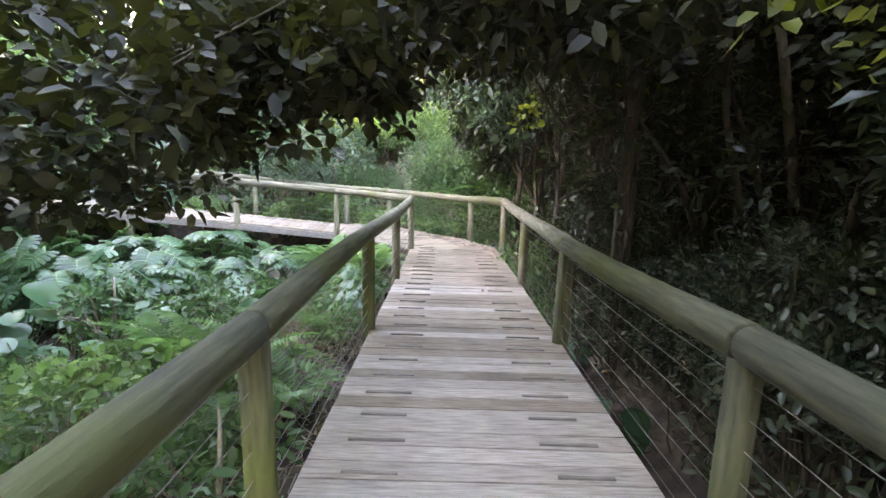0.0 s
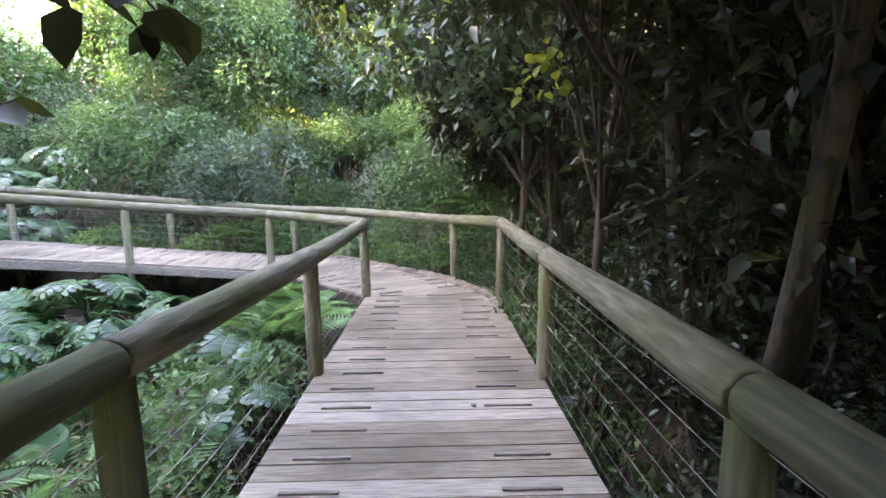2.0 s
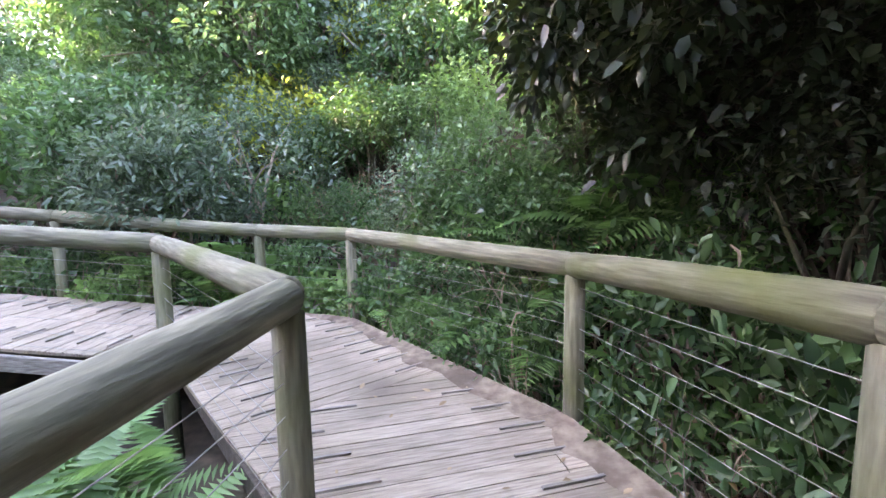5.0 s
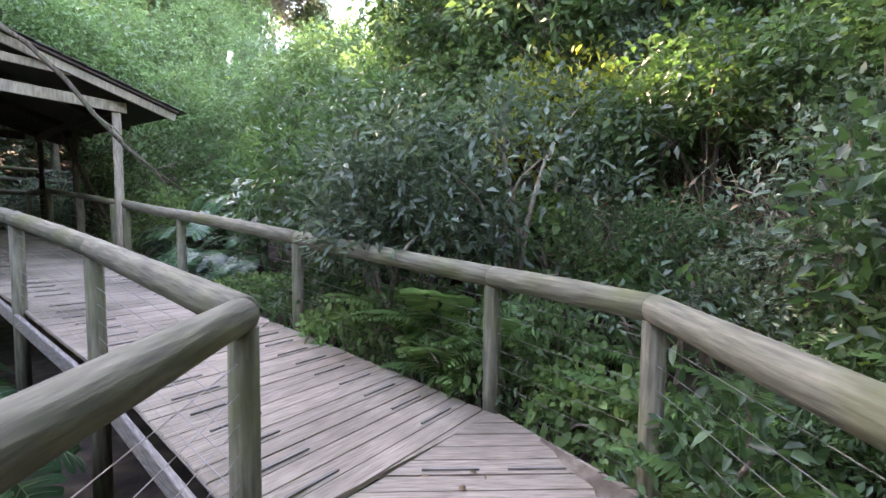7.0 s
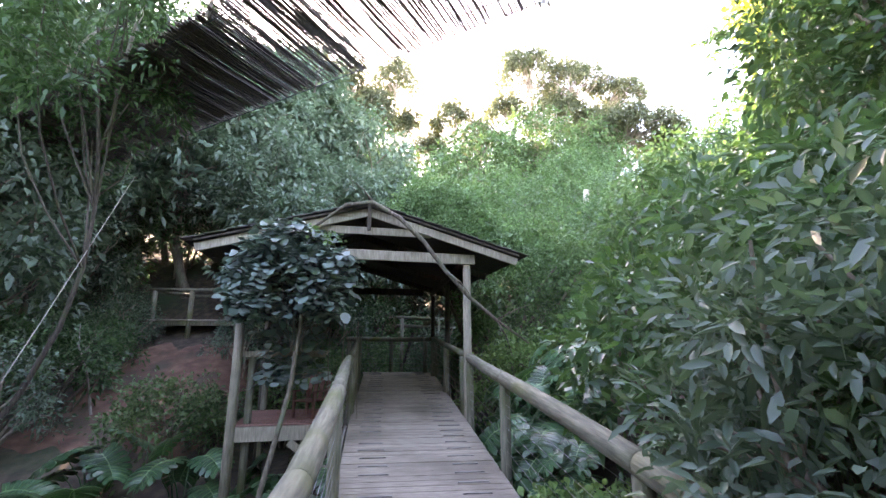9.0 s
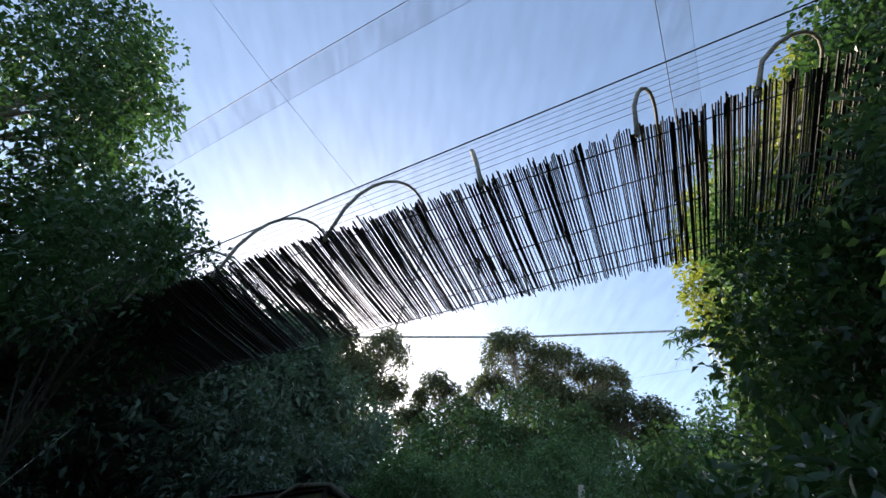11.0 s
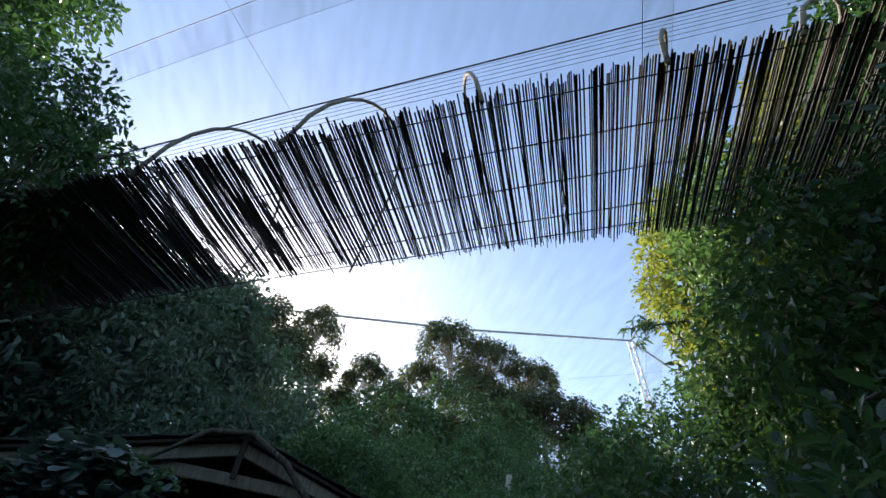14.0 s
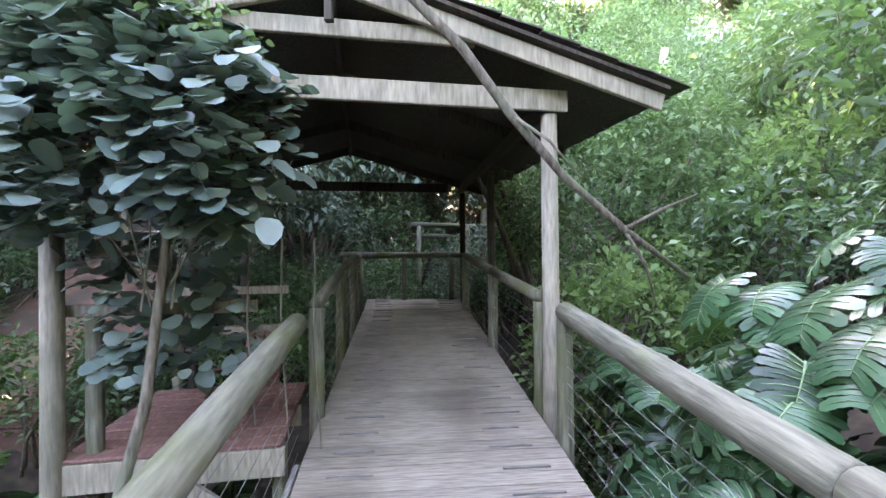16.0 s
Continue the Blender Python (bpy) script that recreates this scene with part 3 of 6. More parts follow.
def build_shelter():
    h = thing("shelter", "open timber shelter with dark shingled gable roof over boardwalk", "shelter")
    # timbers under the roof take the dark colour, roof shade put into it
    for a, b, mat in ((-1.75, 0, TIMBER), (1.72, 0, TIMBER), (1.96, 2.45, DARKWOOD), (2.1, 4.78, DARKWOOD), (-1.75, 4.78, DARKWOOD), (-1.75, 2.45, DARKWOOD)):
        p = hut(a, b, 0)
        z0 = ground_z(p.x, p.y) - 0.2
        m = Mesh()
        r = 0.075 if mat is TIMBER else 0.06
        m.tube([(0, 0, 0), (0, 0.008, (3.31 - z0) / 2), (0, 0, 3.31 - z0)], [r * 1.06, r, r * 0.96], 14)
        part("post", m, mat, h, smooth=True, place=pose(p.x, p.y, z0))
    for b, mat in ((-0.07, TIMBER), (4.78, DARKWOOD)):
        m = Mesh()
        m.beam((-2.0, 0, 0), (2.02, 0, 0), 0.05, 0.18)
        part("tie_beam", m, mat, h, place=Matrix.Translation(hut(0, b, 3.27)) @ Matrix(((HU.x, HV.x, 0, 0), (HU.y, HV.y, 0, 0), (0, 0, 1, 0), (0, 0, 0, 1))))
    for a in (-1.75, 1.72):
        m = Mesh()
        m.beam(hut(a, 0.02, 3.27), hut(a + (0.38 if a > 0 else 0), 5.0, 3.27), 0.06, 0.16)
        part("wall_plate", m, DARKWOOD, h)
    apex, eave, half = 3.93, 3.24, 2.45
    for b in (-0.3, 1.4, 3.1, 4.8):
        # only the gable rafters stay pale; inner ones are darkened for the roof's shade
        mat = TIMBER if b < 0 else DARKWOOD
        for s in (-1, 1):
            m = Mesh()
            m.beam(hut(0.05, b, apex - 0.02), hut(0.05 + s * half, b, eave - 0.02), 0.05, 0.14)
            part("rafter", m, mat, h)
    m = Mesh()
    m.beam(hut(-0.95, -0.24, 3.62), hut(1.05, -0.24, 3.62), 0.045, 0.13)
    part("collar_tie", m, TIMBER, h)
    m = Mesh()
    m.beam(hut(0.05, -0.37, 3.6), hut(0.05, -0.37, 4.12), 0.06, 0.06, roll_up=(1, 0, 0))
    part("king_post", m, DARKWOOD, h)
    m = Mesh()
    m.beam(hut(0.05, -0.4, apex), hut(0.05, 5.1, apex), 0.05, 0.16)
    part("ridge_beam", m, DARKWOOD, h)
    rng = random.Random(5)
    for s in (-1, 1):
        # boarded underside, then courses of shingles
        m = Mesh()
        m.beam(hut(0.05 + s * half * 0.5, -0.38, (apex + eave) / 2 + 0.075), hut(0.05 + s * half * 0.5, 5.25, (apex + eave) / 2 + 0.075), half * 1.16, 0.03,
               roll_up=HU * (s * (apex - eave)) + Vector((0, 0, half)))
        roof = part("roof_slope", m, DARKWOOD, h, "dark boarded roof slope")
        down = (HU * (s * half) + Vector((0, 0, eave - apex))).normalized()  # same pitch as the rafters
        nrm = (HU * (s * (apex - eave)) + Vector((0, 0, half))).normalized()
        shared = []
        for w in (0.2, 0.24, 0.28):
            q = Mesh()
            q.prism([(-w / 2, -0.17), (w / 2, -0.17), (w / 2, 0.17), (-w / 2, 0.17)], 0, 0.016, 0.004)
            shared.append(q.data("shingle", SHINGLE))
        for row in range(9):
            along = 0.14 + row * 0.335
            b = -0.42
            while b < 5.2:
                k = rng.randrange(3)
                w = (0.2, 0.24, 0.28)[k]
                c = hut(0.05, b + w / 2, apex + 0.1) + down * along + nrm * (0.012 + rng.uniform(0, 0.01))
                rot = Matrix((HV, down, -HV.cross(down) if HV.cross(down).z < 0 else HV.cross(down))).transposed().to_4x4()
                if rot.determinant() < 0:
                    rot = Matrix((-HV, down, nrm)).transposed().to_4x4()
                part("shingle", shared[k], SHINGLE, roof, place=Matrix.Translation(c) @ rot @ pose(0, 0, 0, rng.uniform(1.5, 4), 0, rng.uniform(-2, 2)))
                b += (w + 0.008) / 1.1
    # rails of the ramp inside the shelter
    for pts in (((1.68, 0.1), (1.77, 1.74), (1.9, 3.7), (2.0, 5.3)), ((-0.1, 0.25), (0.0, 2.1), (0.12, 3.75), (0.2, 5.3))):
        for i in range(len(pts) - 1):
            p, q = hut(*pts[i], 0), hut(*pts[i + 1], 0)
            m = Mesh()
            m.tube([p + Vector((0, 0, deck_z(p.x, 9) + 0.97)), q + Vector((0, 0, deck_z(q.x, 9) + 0.97))], 0.06, 12)
            part("side_rail", m, LOG, h, smooth=True)
        for a, b in pts:
            p = hut(a, b, 0)
            m = Mesh()
            m.tube([(p.x, p.y, deck_z(p.x, 9) - 0.6), (p.x, p.y, deck_z(p.x, 9) + 0.93)], 0.065, 12)
            part("rail_post", m, LOG, h, smooth=True)
        for k in range(6):
            m = Mesh()
            m.tube([hut(a, b, 0) + Vector((0, 0, deck_z(hut(a, b, 0).x, 9) + 0.1 + 0.14 * k)) for a, b in pts], 0.0028, 5)
            part("wire_strand", m, WIRE, h)


build_shelter()


def build_side_platform():
    p = thing("side_platform", "small raised timber feeding platform beside the ramp", "platform", tuple(hut(-1.0, 0.5, 0)))
    inv = p.matrix_basis.inverted()
    rng = random.Random(8)
    for i in range(9):
        m = Mesh()
        m.beam(inv @ hut(-1.72, 0.05 + 0.17 * i, 0.74), inv @ hut(-0.32, 0.05 + 0.17 * i, 0.74), 0.16, 0.03)
        part("floor_board", m, REDPAINT, p)
    for args in ((hut(-1.72, 0.0, 0.62), hut(-0.3, 0.0, 0.62), 0.05, 0.22), (hut(-0.95, 0.0, 0.5), hut(-0.35, 0.0, -0.15), 0.05, 0.12), (hut(-1.7, 0.9, 0.62), hut(-0.3, 0.9, 0.62), 0.05, 0.2)):
        m = Mesh()
        m.beam(inv @ args[0], inv @ args[1], args[2], args[3])
        part("bearer", m, TIMBER, p)
    for a, b in ((-1.55, 0.1), (-1.55, 1.5), (-0.35, 0.1)):
        m = Mesh()
        q = inv @ hut(a, b, -1.2)
        m.tube([q, inv @ hut(a, b, 1.7 if a < -1 else 0.7)], 0.06, 12)
        part("leg", m, LOG, p, smooth=True)
    for z, b in ((1.72, 0.08), (1.32, 1.5), (1.72, 1.5)):
        m = Mesh()
        m.beam(inv @ hut(-1.75, b, z), inv @ hut(-0.5, b, z), 0.07, 0.09)
        part("shelf_rail", m, TIMBER, p)
    # small faded red seat on the boards
    c = thing("wooden_chair", "small faded red slatted wooden chair on platform", "chair", tuple(hut(-0.72, 0.55, 0.757)), turn=70)
    for k in range(4):
        m = Mesh()
        m.beam((-0.2, -0.17 + 0.11 * k, 0.27), (0.2, -0.17 + 0.11 * k, 0.27), 0.09, 0.022)
        part("seat_slat", m, REDPAINT, c)
    for k in range(4):
        m = Mesh()
        m.beam((-0.18 + 0.12 * k, 0.2, 0.28), (-0.18 + 0.12 * k, 0.3, 0.72), 0.09, 0.02, roll_up=(0, 1, 0))
        part("back_slat", m, REDPAINT, c)
    for x in (-0.2, 0.2):
        for y in (-0.18, 0.2):
            m = Mesh()
            m.beam((x, y, 0), (x, y, 0.42), 0.045, 0.045, roll_up=(0, 1, 0))
            part("leg", m, REDPAINT, c)
        m = Mesh()
        m.beam((x, -0.2, 0.43), (x, 0.24, 0.43), 0.08, 0.022)
        part("armrest", m, REDPAINT, c)


build_side_platform()


def far_rails():
    r = thing("log_handrail", "grey log handrail across the far end of the ramp", "handrail", group="boardwalk handrails")
    z = deck_z(-14.6, 9)
    for h in (0.98,):
        m = Mesh()
        m.tube([(-16.3, 8.4, z + h), (-16.5, 9.7, z + h - 0.01), (-16.6, 11.2, z + h)], 0.07, 12)
        part("rail_log", m, LOG, r, smooth=True)
    for x, y in ((-16.3, 8.5), (-16.5, 9.75), (-16.6, 11.1)):
        m = Mesh()
        m.tube([(x, y, z - 1.3), (x, y, z + 0.95)], 0.06, 12)
        part("post", m, LOG, r, smooth=True)
    for k in range(6):
        m = Mesh()
        m.tube([(-16.3, 8.4, z + 0.12 + 0.14 * k), (-16.6, 11.2, z + 0.12 + 0.14 * k)], 0.003, 5)
        part("wire_strand", m, WIRE, r)
    f = thing("timber_railing", "pale double-bar timber railing on a farther walkway", "railing", (-18.5, 10.8, ground_z(-18.5, 10.8)))
    inv = f.matrix_basis.inverted()
    for z in (2.75, 2.45):
        m = Mesh()
        m.tube([inv @ Vector((-18.7, 9.7, z + 0.1)), inv @ Vector((-18.5, 13, z - 0.05))], 0.06, 10)
        part("rail_log", m, LOG, f, smooth=True)
    for y in (9.9, 11.2, 12.8):
        m = Mesh()
        m.tube([inv @ Vector((-18.6, y, ground_z(-18.6, y) - 0.1)), inv @ Vector((-18.6, y, 2.8))], 0.06, 10)
        part("post", m, LOG, f, smooth=True)
    m = Mesh()
    m.beam(inv @ Vector((-18.7, 9.9, 1.0)), inv @ Vector((-18.6, 10.3, 2.3)), 0.05, 0.1)
    part("brace", m, DARKWOOD, f)


far_rails()


def lookout():
    f = thing("lookout_platform", "small timber lookout platform on tall posts over clay bank", "platform", (-16.5, 3.5, ground_z(-16.5, 3.5)))
    inv = f.matrix_basis.inverted()
    corners = [(-16.5, 2.35), (-16.5, 3.5), (-16.5, 4.95), (-18.3, 2.5), (-18.3, 4.95)]
    for x, y in corners:
        m = Mesh()
        m.tube([inv @ Vector((x, y, ground_z(x, y) - 0.2)), inv @ Vector((x, y, 3.5))], 0.075, 12)
        part("post", m, LOG, f, smooth=True)
    for a, b in (((-16.5, 2.2), (-16.5, 5.05)), ((-16.5, 2.35), (-18.4, 2.5)), ((-16.5, 4.95), (-18.4, 4.95)), ((-18.3, 2.4), (-18.3, 5.05))):
        m = Mesh()
        m.tube([inv @ Vector((*a, 3.53)), inv @ Vector((*b, 3.53))], 0.06, 12)
        part("rail_log", m, LOG, f, smooth=True)
        m = Mesh()
        m.beam(inv @ Vector((*a, 2.5)), inv @ Vector((*b, 2.5)), 0.07, 0.14)
        part("bearer", m, LOG, f)
    for i in range(12):
        m = Mesh()
        m.beam(inv @ Vector((-16.45 - 0.155 * i, 2.3, 2.6)), inv @ Vector((-16.45 - 0.155 * i, 5.05, 2.6)), 0.145, 0.035)
        part("floor_board", m, PLANK, f)


lookout()

# ---- reed canopy overhead ----
BU = Vector((0.466, 0.885, 0.034)).normalized()
BN = Vector((0.885, -0.466, 0))
BO = Vector((-6.63, 11.8, 7.4))


def build_canopy():
    c = thing("reed_canopy", "dark reed screen slung overhead on cables with bent hoops", "canopy", tuple(BO))
    rng = np.random.default_rng(21)
    lo, hi = -15.5, 11.0
    n = 1150
    s = np.linspace(lo, hi, n) + rng.normal(0, 0.004, n)
    m = Mesh()
    for i in range(n):
        t = s[i]
        thin = t > -5.5
        if thin and rng.random() < 0.12:
            continue
        w = 2.5 + 0.25 * math.sin(t * 0.25)
        r = rng.uniform(0.009, 0.016) * (1.0 if thin else 1.25)
        skew = 0.03 * math.sin(t * 1.7) + rng.normal(0, 0.018)
        a = BU * t + BN * rng.normal(0.06, 0.05) + Vector((0, 0, rng.normal(0, 0.012)))
        b = BU * (t + skew) - BN * (w + rng.normal(0, 0.06)) + Vector((0, 0, rng.normal(0, 0.012) - 0.05))
        mid = (a + b) / 2 + Vector((0, 0, -0.03))
        m.tube([a, mid, b], [r, r * 0.95, r * 0.8], 4, False)
    # matted patches where a second layer has slid over the first
    for i in range(420):
        t = rng.uniform(lo, 3.0)
        k0 = noise.noise(Vector((t * 0.9, 4.0, 0.0)))
        if t > -5.0 and k0 < 0.12:
            continue
        u0, u1 = sorted(rng.uniform(-0.05, 2.5, 2)) if t > -5.0 else (0.0, 2.45)
        lift = Vector((0, 0, 0.03))
        m.tube([BU * t - BN * u0 + lift, BU * (t + rng.normal(0, 0.03)) - BN * u1 + lift], [0.014, 0.012], 4, False)
    ob = part("reeds", m, REED, c, "split dry reeds laid side by side")
    tagged(ob, kind="stuff")
    for k in (0.12, 0.75, 1.4, 2.05, 2.42):
        m = Mesh()
        m.tube([BU * (lo + (hi - lo) * i / 20) - BN * k + Vector((0, 0, -0.02 - 0.004 * (i % 2))) for i in range(21)], 0.011, 5)
        part("lashing_wire", m, CABLE, c)
    for j, t in enumerate((-12.2, -9.8, -7.4, -5.05, -2.7, 0.0, 2.15, 3.54, 6.2)):
        lean = (0.5, 0.4, 0.6, 0.8, 0.9, -0.45, 0.74, 1.9, 0.5)[j]
        pts = [BU * (t + lean * math.sin(math.pi * i / 16)) + BN * (0.02 - 1.25 * (1 - math.cos(math.pi * i / 16))) + Vector((0, 0, -0.1 + 2.25 * max(0.0, math.sin(math.pi * i / 16)) ** 0.65)) for i in range(17)]
        m = Mesh()
        m.tube(pts, [0.034 - 0.0008 * i for i in range(17)], 8)
        part("hoop", m, HOOP, c, smooth=True)
    m = Mesh()
    m.tube([BU * (lo - 8 + (hi + 18 - lo) * i / 10) - BN * 0.28 + Vector((0, 0, 1.95 + 0.075 * (lo - 8 + (hi + 18 - lo) * i / 10))) for i in range(11)], 0.014, 6)
    part("cable", m, CABLE, c)
    for k in range(6):
        m = Mesh()
        off, z = -0.22 + 0.05 * k, 1.7 - 0.27 * k
        m.tube([BU * (lo - 4 + (hi + 10 - lo) * i / 8) + BN * off + Vector((0, 0, z + 0.05 * (lo - 4 + (hi + 10 - lo) * i / 8))) for i in range(9)], 0.0035, 4)
        part("guard_wire", m, CABLE, c)


build_canopy()


def build_net():
    n = thing("aviary_net", "fine pale bird netting stretched high above on steel cables", "net", (0, 0, 18))
    m = Mesh()
    size, step = 90, 3.0
    cols = int(2 * size / step) + 1
    for j in range(cols):
        for i in range(cols):
            x, y = -size + i * step, -size + j * step
            sag = 0.5 * math.cos(x * 0.35) * math.cos(y * 0.35)
            m.v.append((x - 10, y + 10, 6.0 + sag))
    m.f = [(j * cols + i, j * cols + i + 1, (j + 1) * cols + i + 1, (j + 1) * cols + i) for j in range(cols - 1) for i in range(cols - 1)]
    ob = part("netting", m, NET, n, smooth=True)
    ob.visible_shadow = False
    along, across = Vector((0.533, 0.846, 0)), Vector((-0.846, 0.533, 0))
    home = along * 12.5 + across * 12.0
    for k in range(-4, 5):
        for way, side in ((along, across), (across, along)):
            o = home + side * (17.7 * k)
            pts = [o + way * d + Vector((0, 0, 6.08 - 0.35 * math.cos(d * 0.18))) for d in range(-80, 81, 8)]
            m = Mesh()
            m.tube(pts, 0.022 if k == 0 else 0.009, 5)
            part("cable", m, CABLE, n)
            if k:
                continue
            # overlapped netting beside the main cables, with a stitched edge
            m = Mesh()
            m.v = [p + side * w + Vector((0, 0, -0.1)) for p in pts for w in (0.05, 1.25)]
            m.f = [(2 * i, 2 * i + 1, 2 * i + 3, 2 * i + 2) for i in range(len(pts) - 1)]
            part("seam", m, NET_SEAM, n).visible_shadow = False
            m = Mesh()
            m.tube([p + side * 1.25 + Vector((0, 0, -0.1)) for p in pts], 0.008, 4)
            part("stitching", m, CABLE, n)


build_net()


def build_mast():
    at = Vector((-40, 40.7, ground_z(-40, 40.7)))
    t = thing("net_mast", "pale galvanised lattice mast holding up the netting", "mast", tuple(at))
    top = 32.6 - at.z
    legs = [(0.45, 0), (-0.22, 0.39), (-0.22, -0.39)]
    for x, y in legs:
        m = Mesh()
        m.tube([(x, y, 0), (x * 0.7, y * 0.7, top)], 0.085, 8)
        part("leg", m, MAST, t)
    for i in range(int(top / 0.9)):
        for k in range(3):
            a, b = legs[k], legs[(k + 1) % 3]
            f0, f1 = 1 - 0.3 * i * 0.9 / top, 1 - 0.3 * (i + 1) * 0.9 / top
            m = Mesh()
            m.tube([(a[0] * f0, a[1] * f0, i * 0.9), (b[0] * f1, b[1] * f1, (i + 1) * 0.9)], 0.035, 5)
            part("lattice_bar", m, MAST, t)
    for way in ((0, -40, -5.5), (12, 8, 14), (-10, 20, 2)):
        m = Mesh()
        e = Vector((0, 0, top))
        g = e + Vector(way)
        m.tube([e, e.lerp(g, 0.5) + Vector((0, 0, -0.5)), g], 0.12, 6)
        part("ridge_cable", m, MAST, t)


build_mast()


# ---- plants ----
def clump_points(rng, centres, radius, per):
    """Points on the upper outside of leaf clumps, and the way each leaf points."""
    n = len(centres) * per
    c = np.repeat(centres, per, axis=0)
    r = np.repeat(radius if hasattr(radius, "__len__") else np.full(len(centres), radius), per)
    d = unit(rng.normal(0, 1, (n, 3)) + np.array([0, 0, 0.35]))
    k = (rng.uniform(0.25, 1.0, n) ** 0.6 * r)[:, None]
    return c + d * k, d


def blob(rng, n, size, low=-0.2, hollow=0.45):
    """Clump centres spread through an uneven rounded mass."""
    d = unit(rng.normal(0, 1, (n * 3, 3)))
    d = d[d[:, 2] > low][:n]
    lobes = unit(rng.normal(0, 1, (5, 3)))
    gain = 0.78 + 0.32 * np.max(d @ lobes.T, axis=1)
    k = (rng.uniform(hollow, 1.0, len(d)) ** 0.5 * gain)[:, None]
    return d * k * np.array(size)


def stems_to(m, rng, root, centres, radius, bend=0.25, count=10):
    root = Vector(root)
    for i in range(min(count, len(centres))):
        c = Vector(centres[i * len(centres) // count])
        a = root + Vector((rng.uniform(-0.12, 0.12), rng.uniform(-0.12, 0.12), 0))
        pts, rad = [], []
        off = Vector(rng.normal(0, bend, 3)) * (c - a).length * 0.4
        for k in range(6):
            f = k / 5
            pts.append(a.lerp(c, f) + off * math.sin(math.pi * f) + Vector((0, 0, 0.15 * (c - a).length * math.sin(math.pi * f))))
            rad.append(radius * (1 - 0.75 * f))
        m.tube(pts, rad, 6, False)


def shrub(name, label, category, seed, size, clumps, per, leaf, width, mat, clump_r=0.3, bark=BARK, stems=9, low=-0.25, fine=False, lift=0.9, spread=0.35, curl=0.2, group=""):
    rng = np.random.default_rng(seed)
    t = thing(name, label, category, group=group)
    c = blob(rng, clumps, size, low) + np.array([0, 0, size[2] * lift])
    p, d = clump_points(rng, c, clump_r * rng.uniform(0.7, 1.3, len(c)), per)
    keep = p[:, 2] > 0.02
    me = leaf_mesh("foliage", p[keep], d[keep], rng, mat, leaf, width, curl, fine, spread)
    part("foliage", me, mat, t)
    m = Mesh()
    stems_to(m, rng, (0, 0, -0.3), c, 0.018 + 0.012 * size[2], 0.25, stems)
    tagged(part("branchwork", m, bark, t, smooth=True), kind="stuff")
    return t


def tree(name, label, at, height, crown, seed, mat, clumps=60, per=45, leaf=0.2, width=0.4, clump_r=0.8, trunk_r=0.18, bark=BARK, lean=(0, 0), low=-0.1, forks=1, fine=False, hollow=0.35, curl=0.3):
    """A tapered trunk, limbs that reach the leaf clumps, and an uneven crown; crown is (rx, ry, rz)."""
    rng = np.random.default_rng(seed)
    t = thing(name, label, "tree", at)
    top = np.array([lean[0], lean[1], height - crown[2]])
    c = blob(rng, clumps, crown, low, hollow) + top
    p, d = clump_points(rng, c, clump_r * rng.uniform(0.6, 1.3, len(c)), per)
    part("crown", leaf_mesh("crown", p, d, rng, mat, leaf, width, curl, fine, 0.4), mat, t)
    m = Mesh()
    for k in range(forks):
        s = Vector((rng.normal(0, 0.1), rng.normal(0, 0.1), -0.4)) * (1 if forks > 1 else 0.3)
        e = Vector(top) + Vector((rng.normal(0, 0.25) * crown[0] * (forks > 1), rng.normal(0, 0.25) * crown[1] * (forks > 1), 0))
        pts, rad = [], []
        off = Vector((rng.normal(0, 0.06), rng.normal(0, 0.06), 0)) * height
        for i in range(9):
            f = i / 8
            pts.append(Vector((s.x, s.y, -0.4)).lerp(e, f) + off * math.sin(math.pi * f) * (1 - 0.4 * f))
            rad.append(trunk_r * (1.25 if i == 0 else 1.0) * (1 - 0.6 * f))
        m.tube(pts, rad, 9, False)
        limbs = 14 // forks + 3
        for j in range(limbs):
            f = rng.uniform(0.5, 1.0)
            a = pts[int(f * 8)]
            q = Vector(c[rng.integers(len(c))])
            off2 = Vector(rng.normal(0, 0.12, 3)) * (q - a).length
            m.tube([a.lerp(q, g / 5) + off2 * math.sin(math.pi * g / 5) for g in range(6)], [trunk_r * 0.4 * (1 - 0.8 * g / 5) for g in range(6)], 5, False)
    part("trunk", m, bark, t, smooth=True)
    return t


# -- fern: arching fronds of paired leaflets
def frond_mesh(seed, length, mat):
    rng = np.random.default_rng(seed)
    pts, ways = [], []
    n = 22
    mid = []
    for i in range(n):
        f = i / (n - 1)
        x = length * f
        z = length * (0.55 * f - 0.75 * f * f)
        mid.append((0, x, z))
        w = 0.3 * length * math.sin(math.pi * (0.12 + 0.86 * f)) ** 0.8
        for s in (-1, 1):
            pts.append((0, x, z))
            ways.append((s * w, 0.35 * w, -0.12 * w))
    pts, ways = np.array(pts), np.array(ways)
    ln = np.linalg.norm(ways, axis=1)
    d = unit(ways)
    s = unit(np.cross(d, np.array([0, 0, 1.0]) + rng.normal(0, 0.15, (len(pts), 3))))
    L = ln[:, None]
    W = (0.028 * length + 0.03 * ln)[:, None]
    droop = np.array([0, 0, -0.18]) * L
    v = np.stack([pts - s * W * 0.5, pts + d * L * 0.5 + s * W * 0.75, pts + d * L + droop, pts + d * L * 0.5 - s * W * 0.75], 1)
    return quads("frond", v, 4, [(0, 1, 2), (0, 2, 3)], mat)


FRONDS = [frond_mesh(i, 0.62 + 0.12 * i, FERN) for i in range(3)]


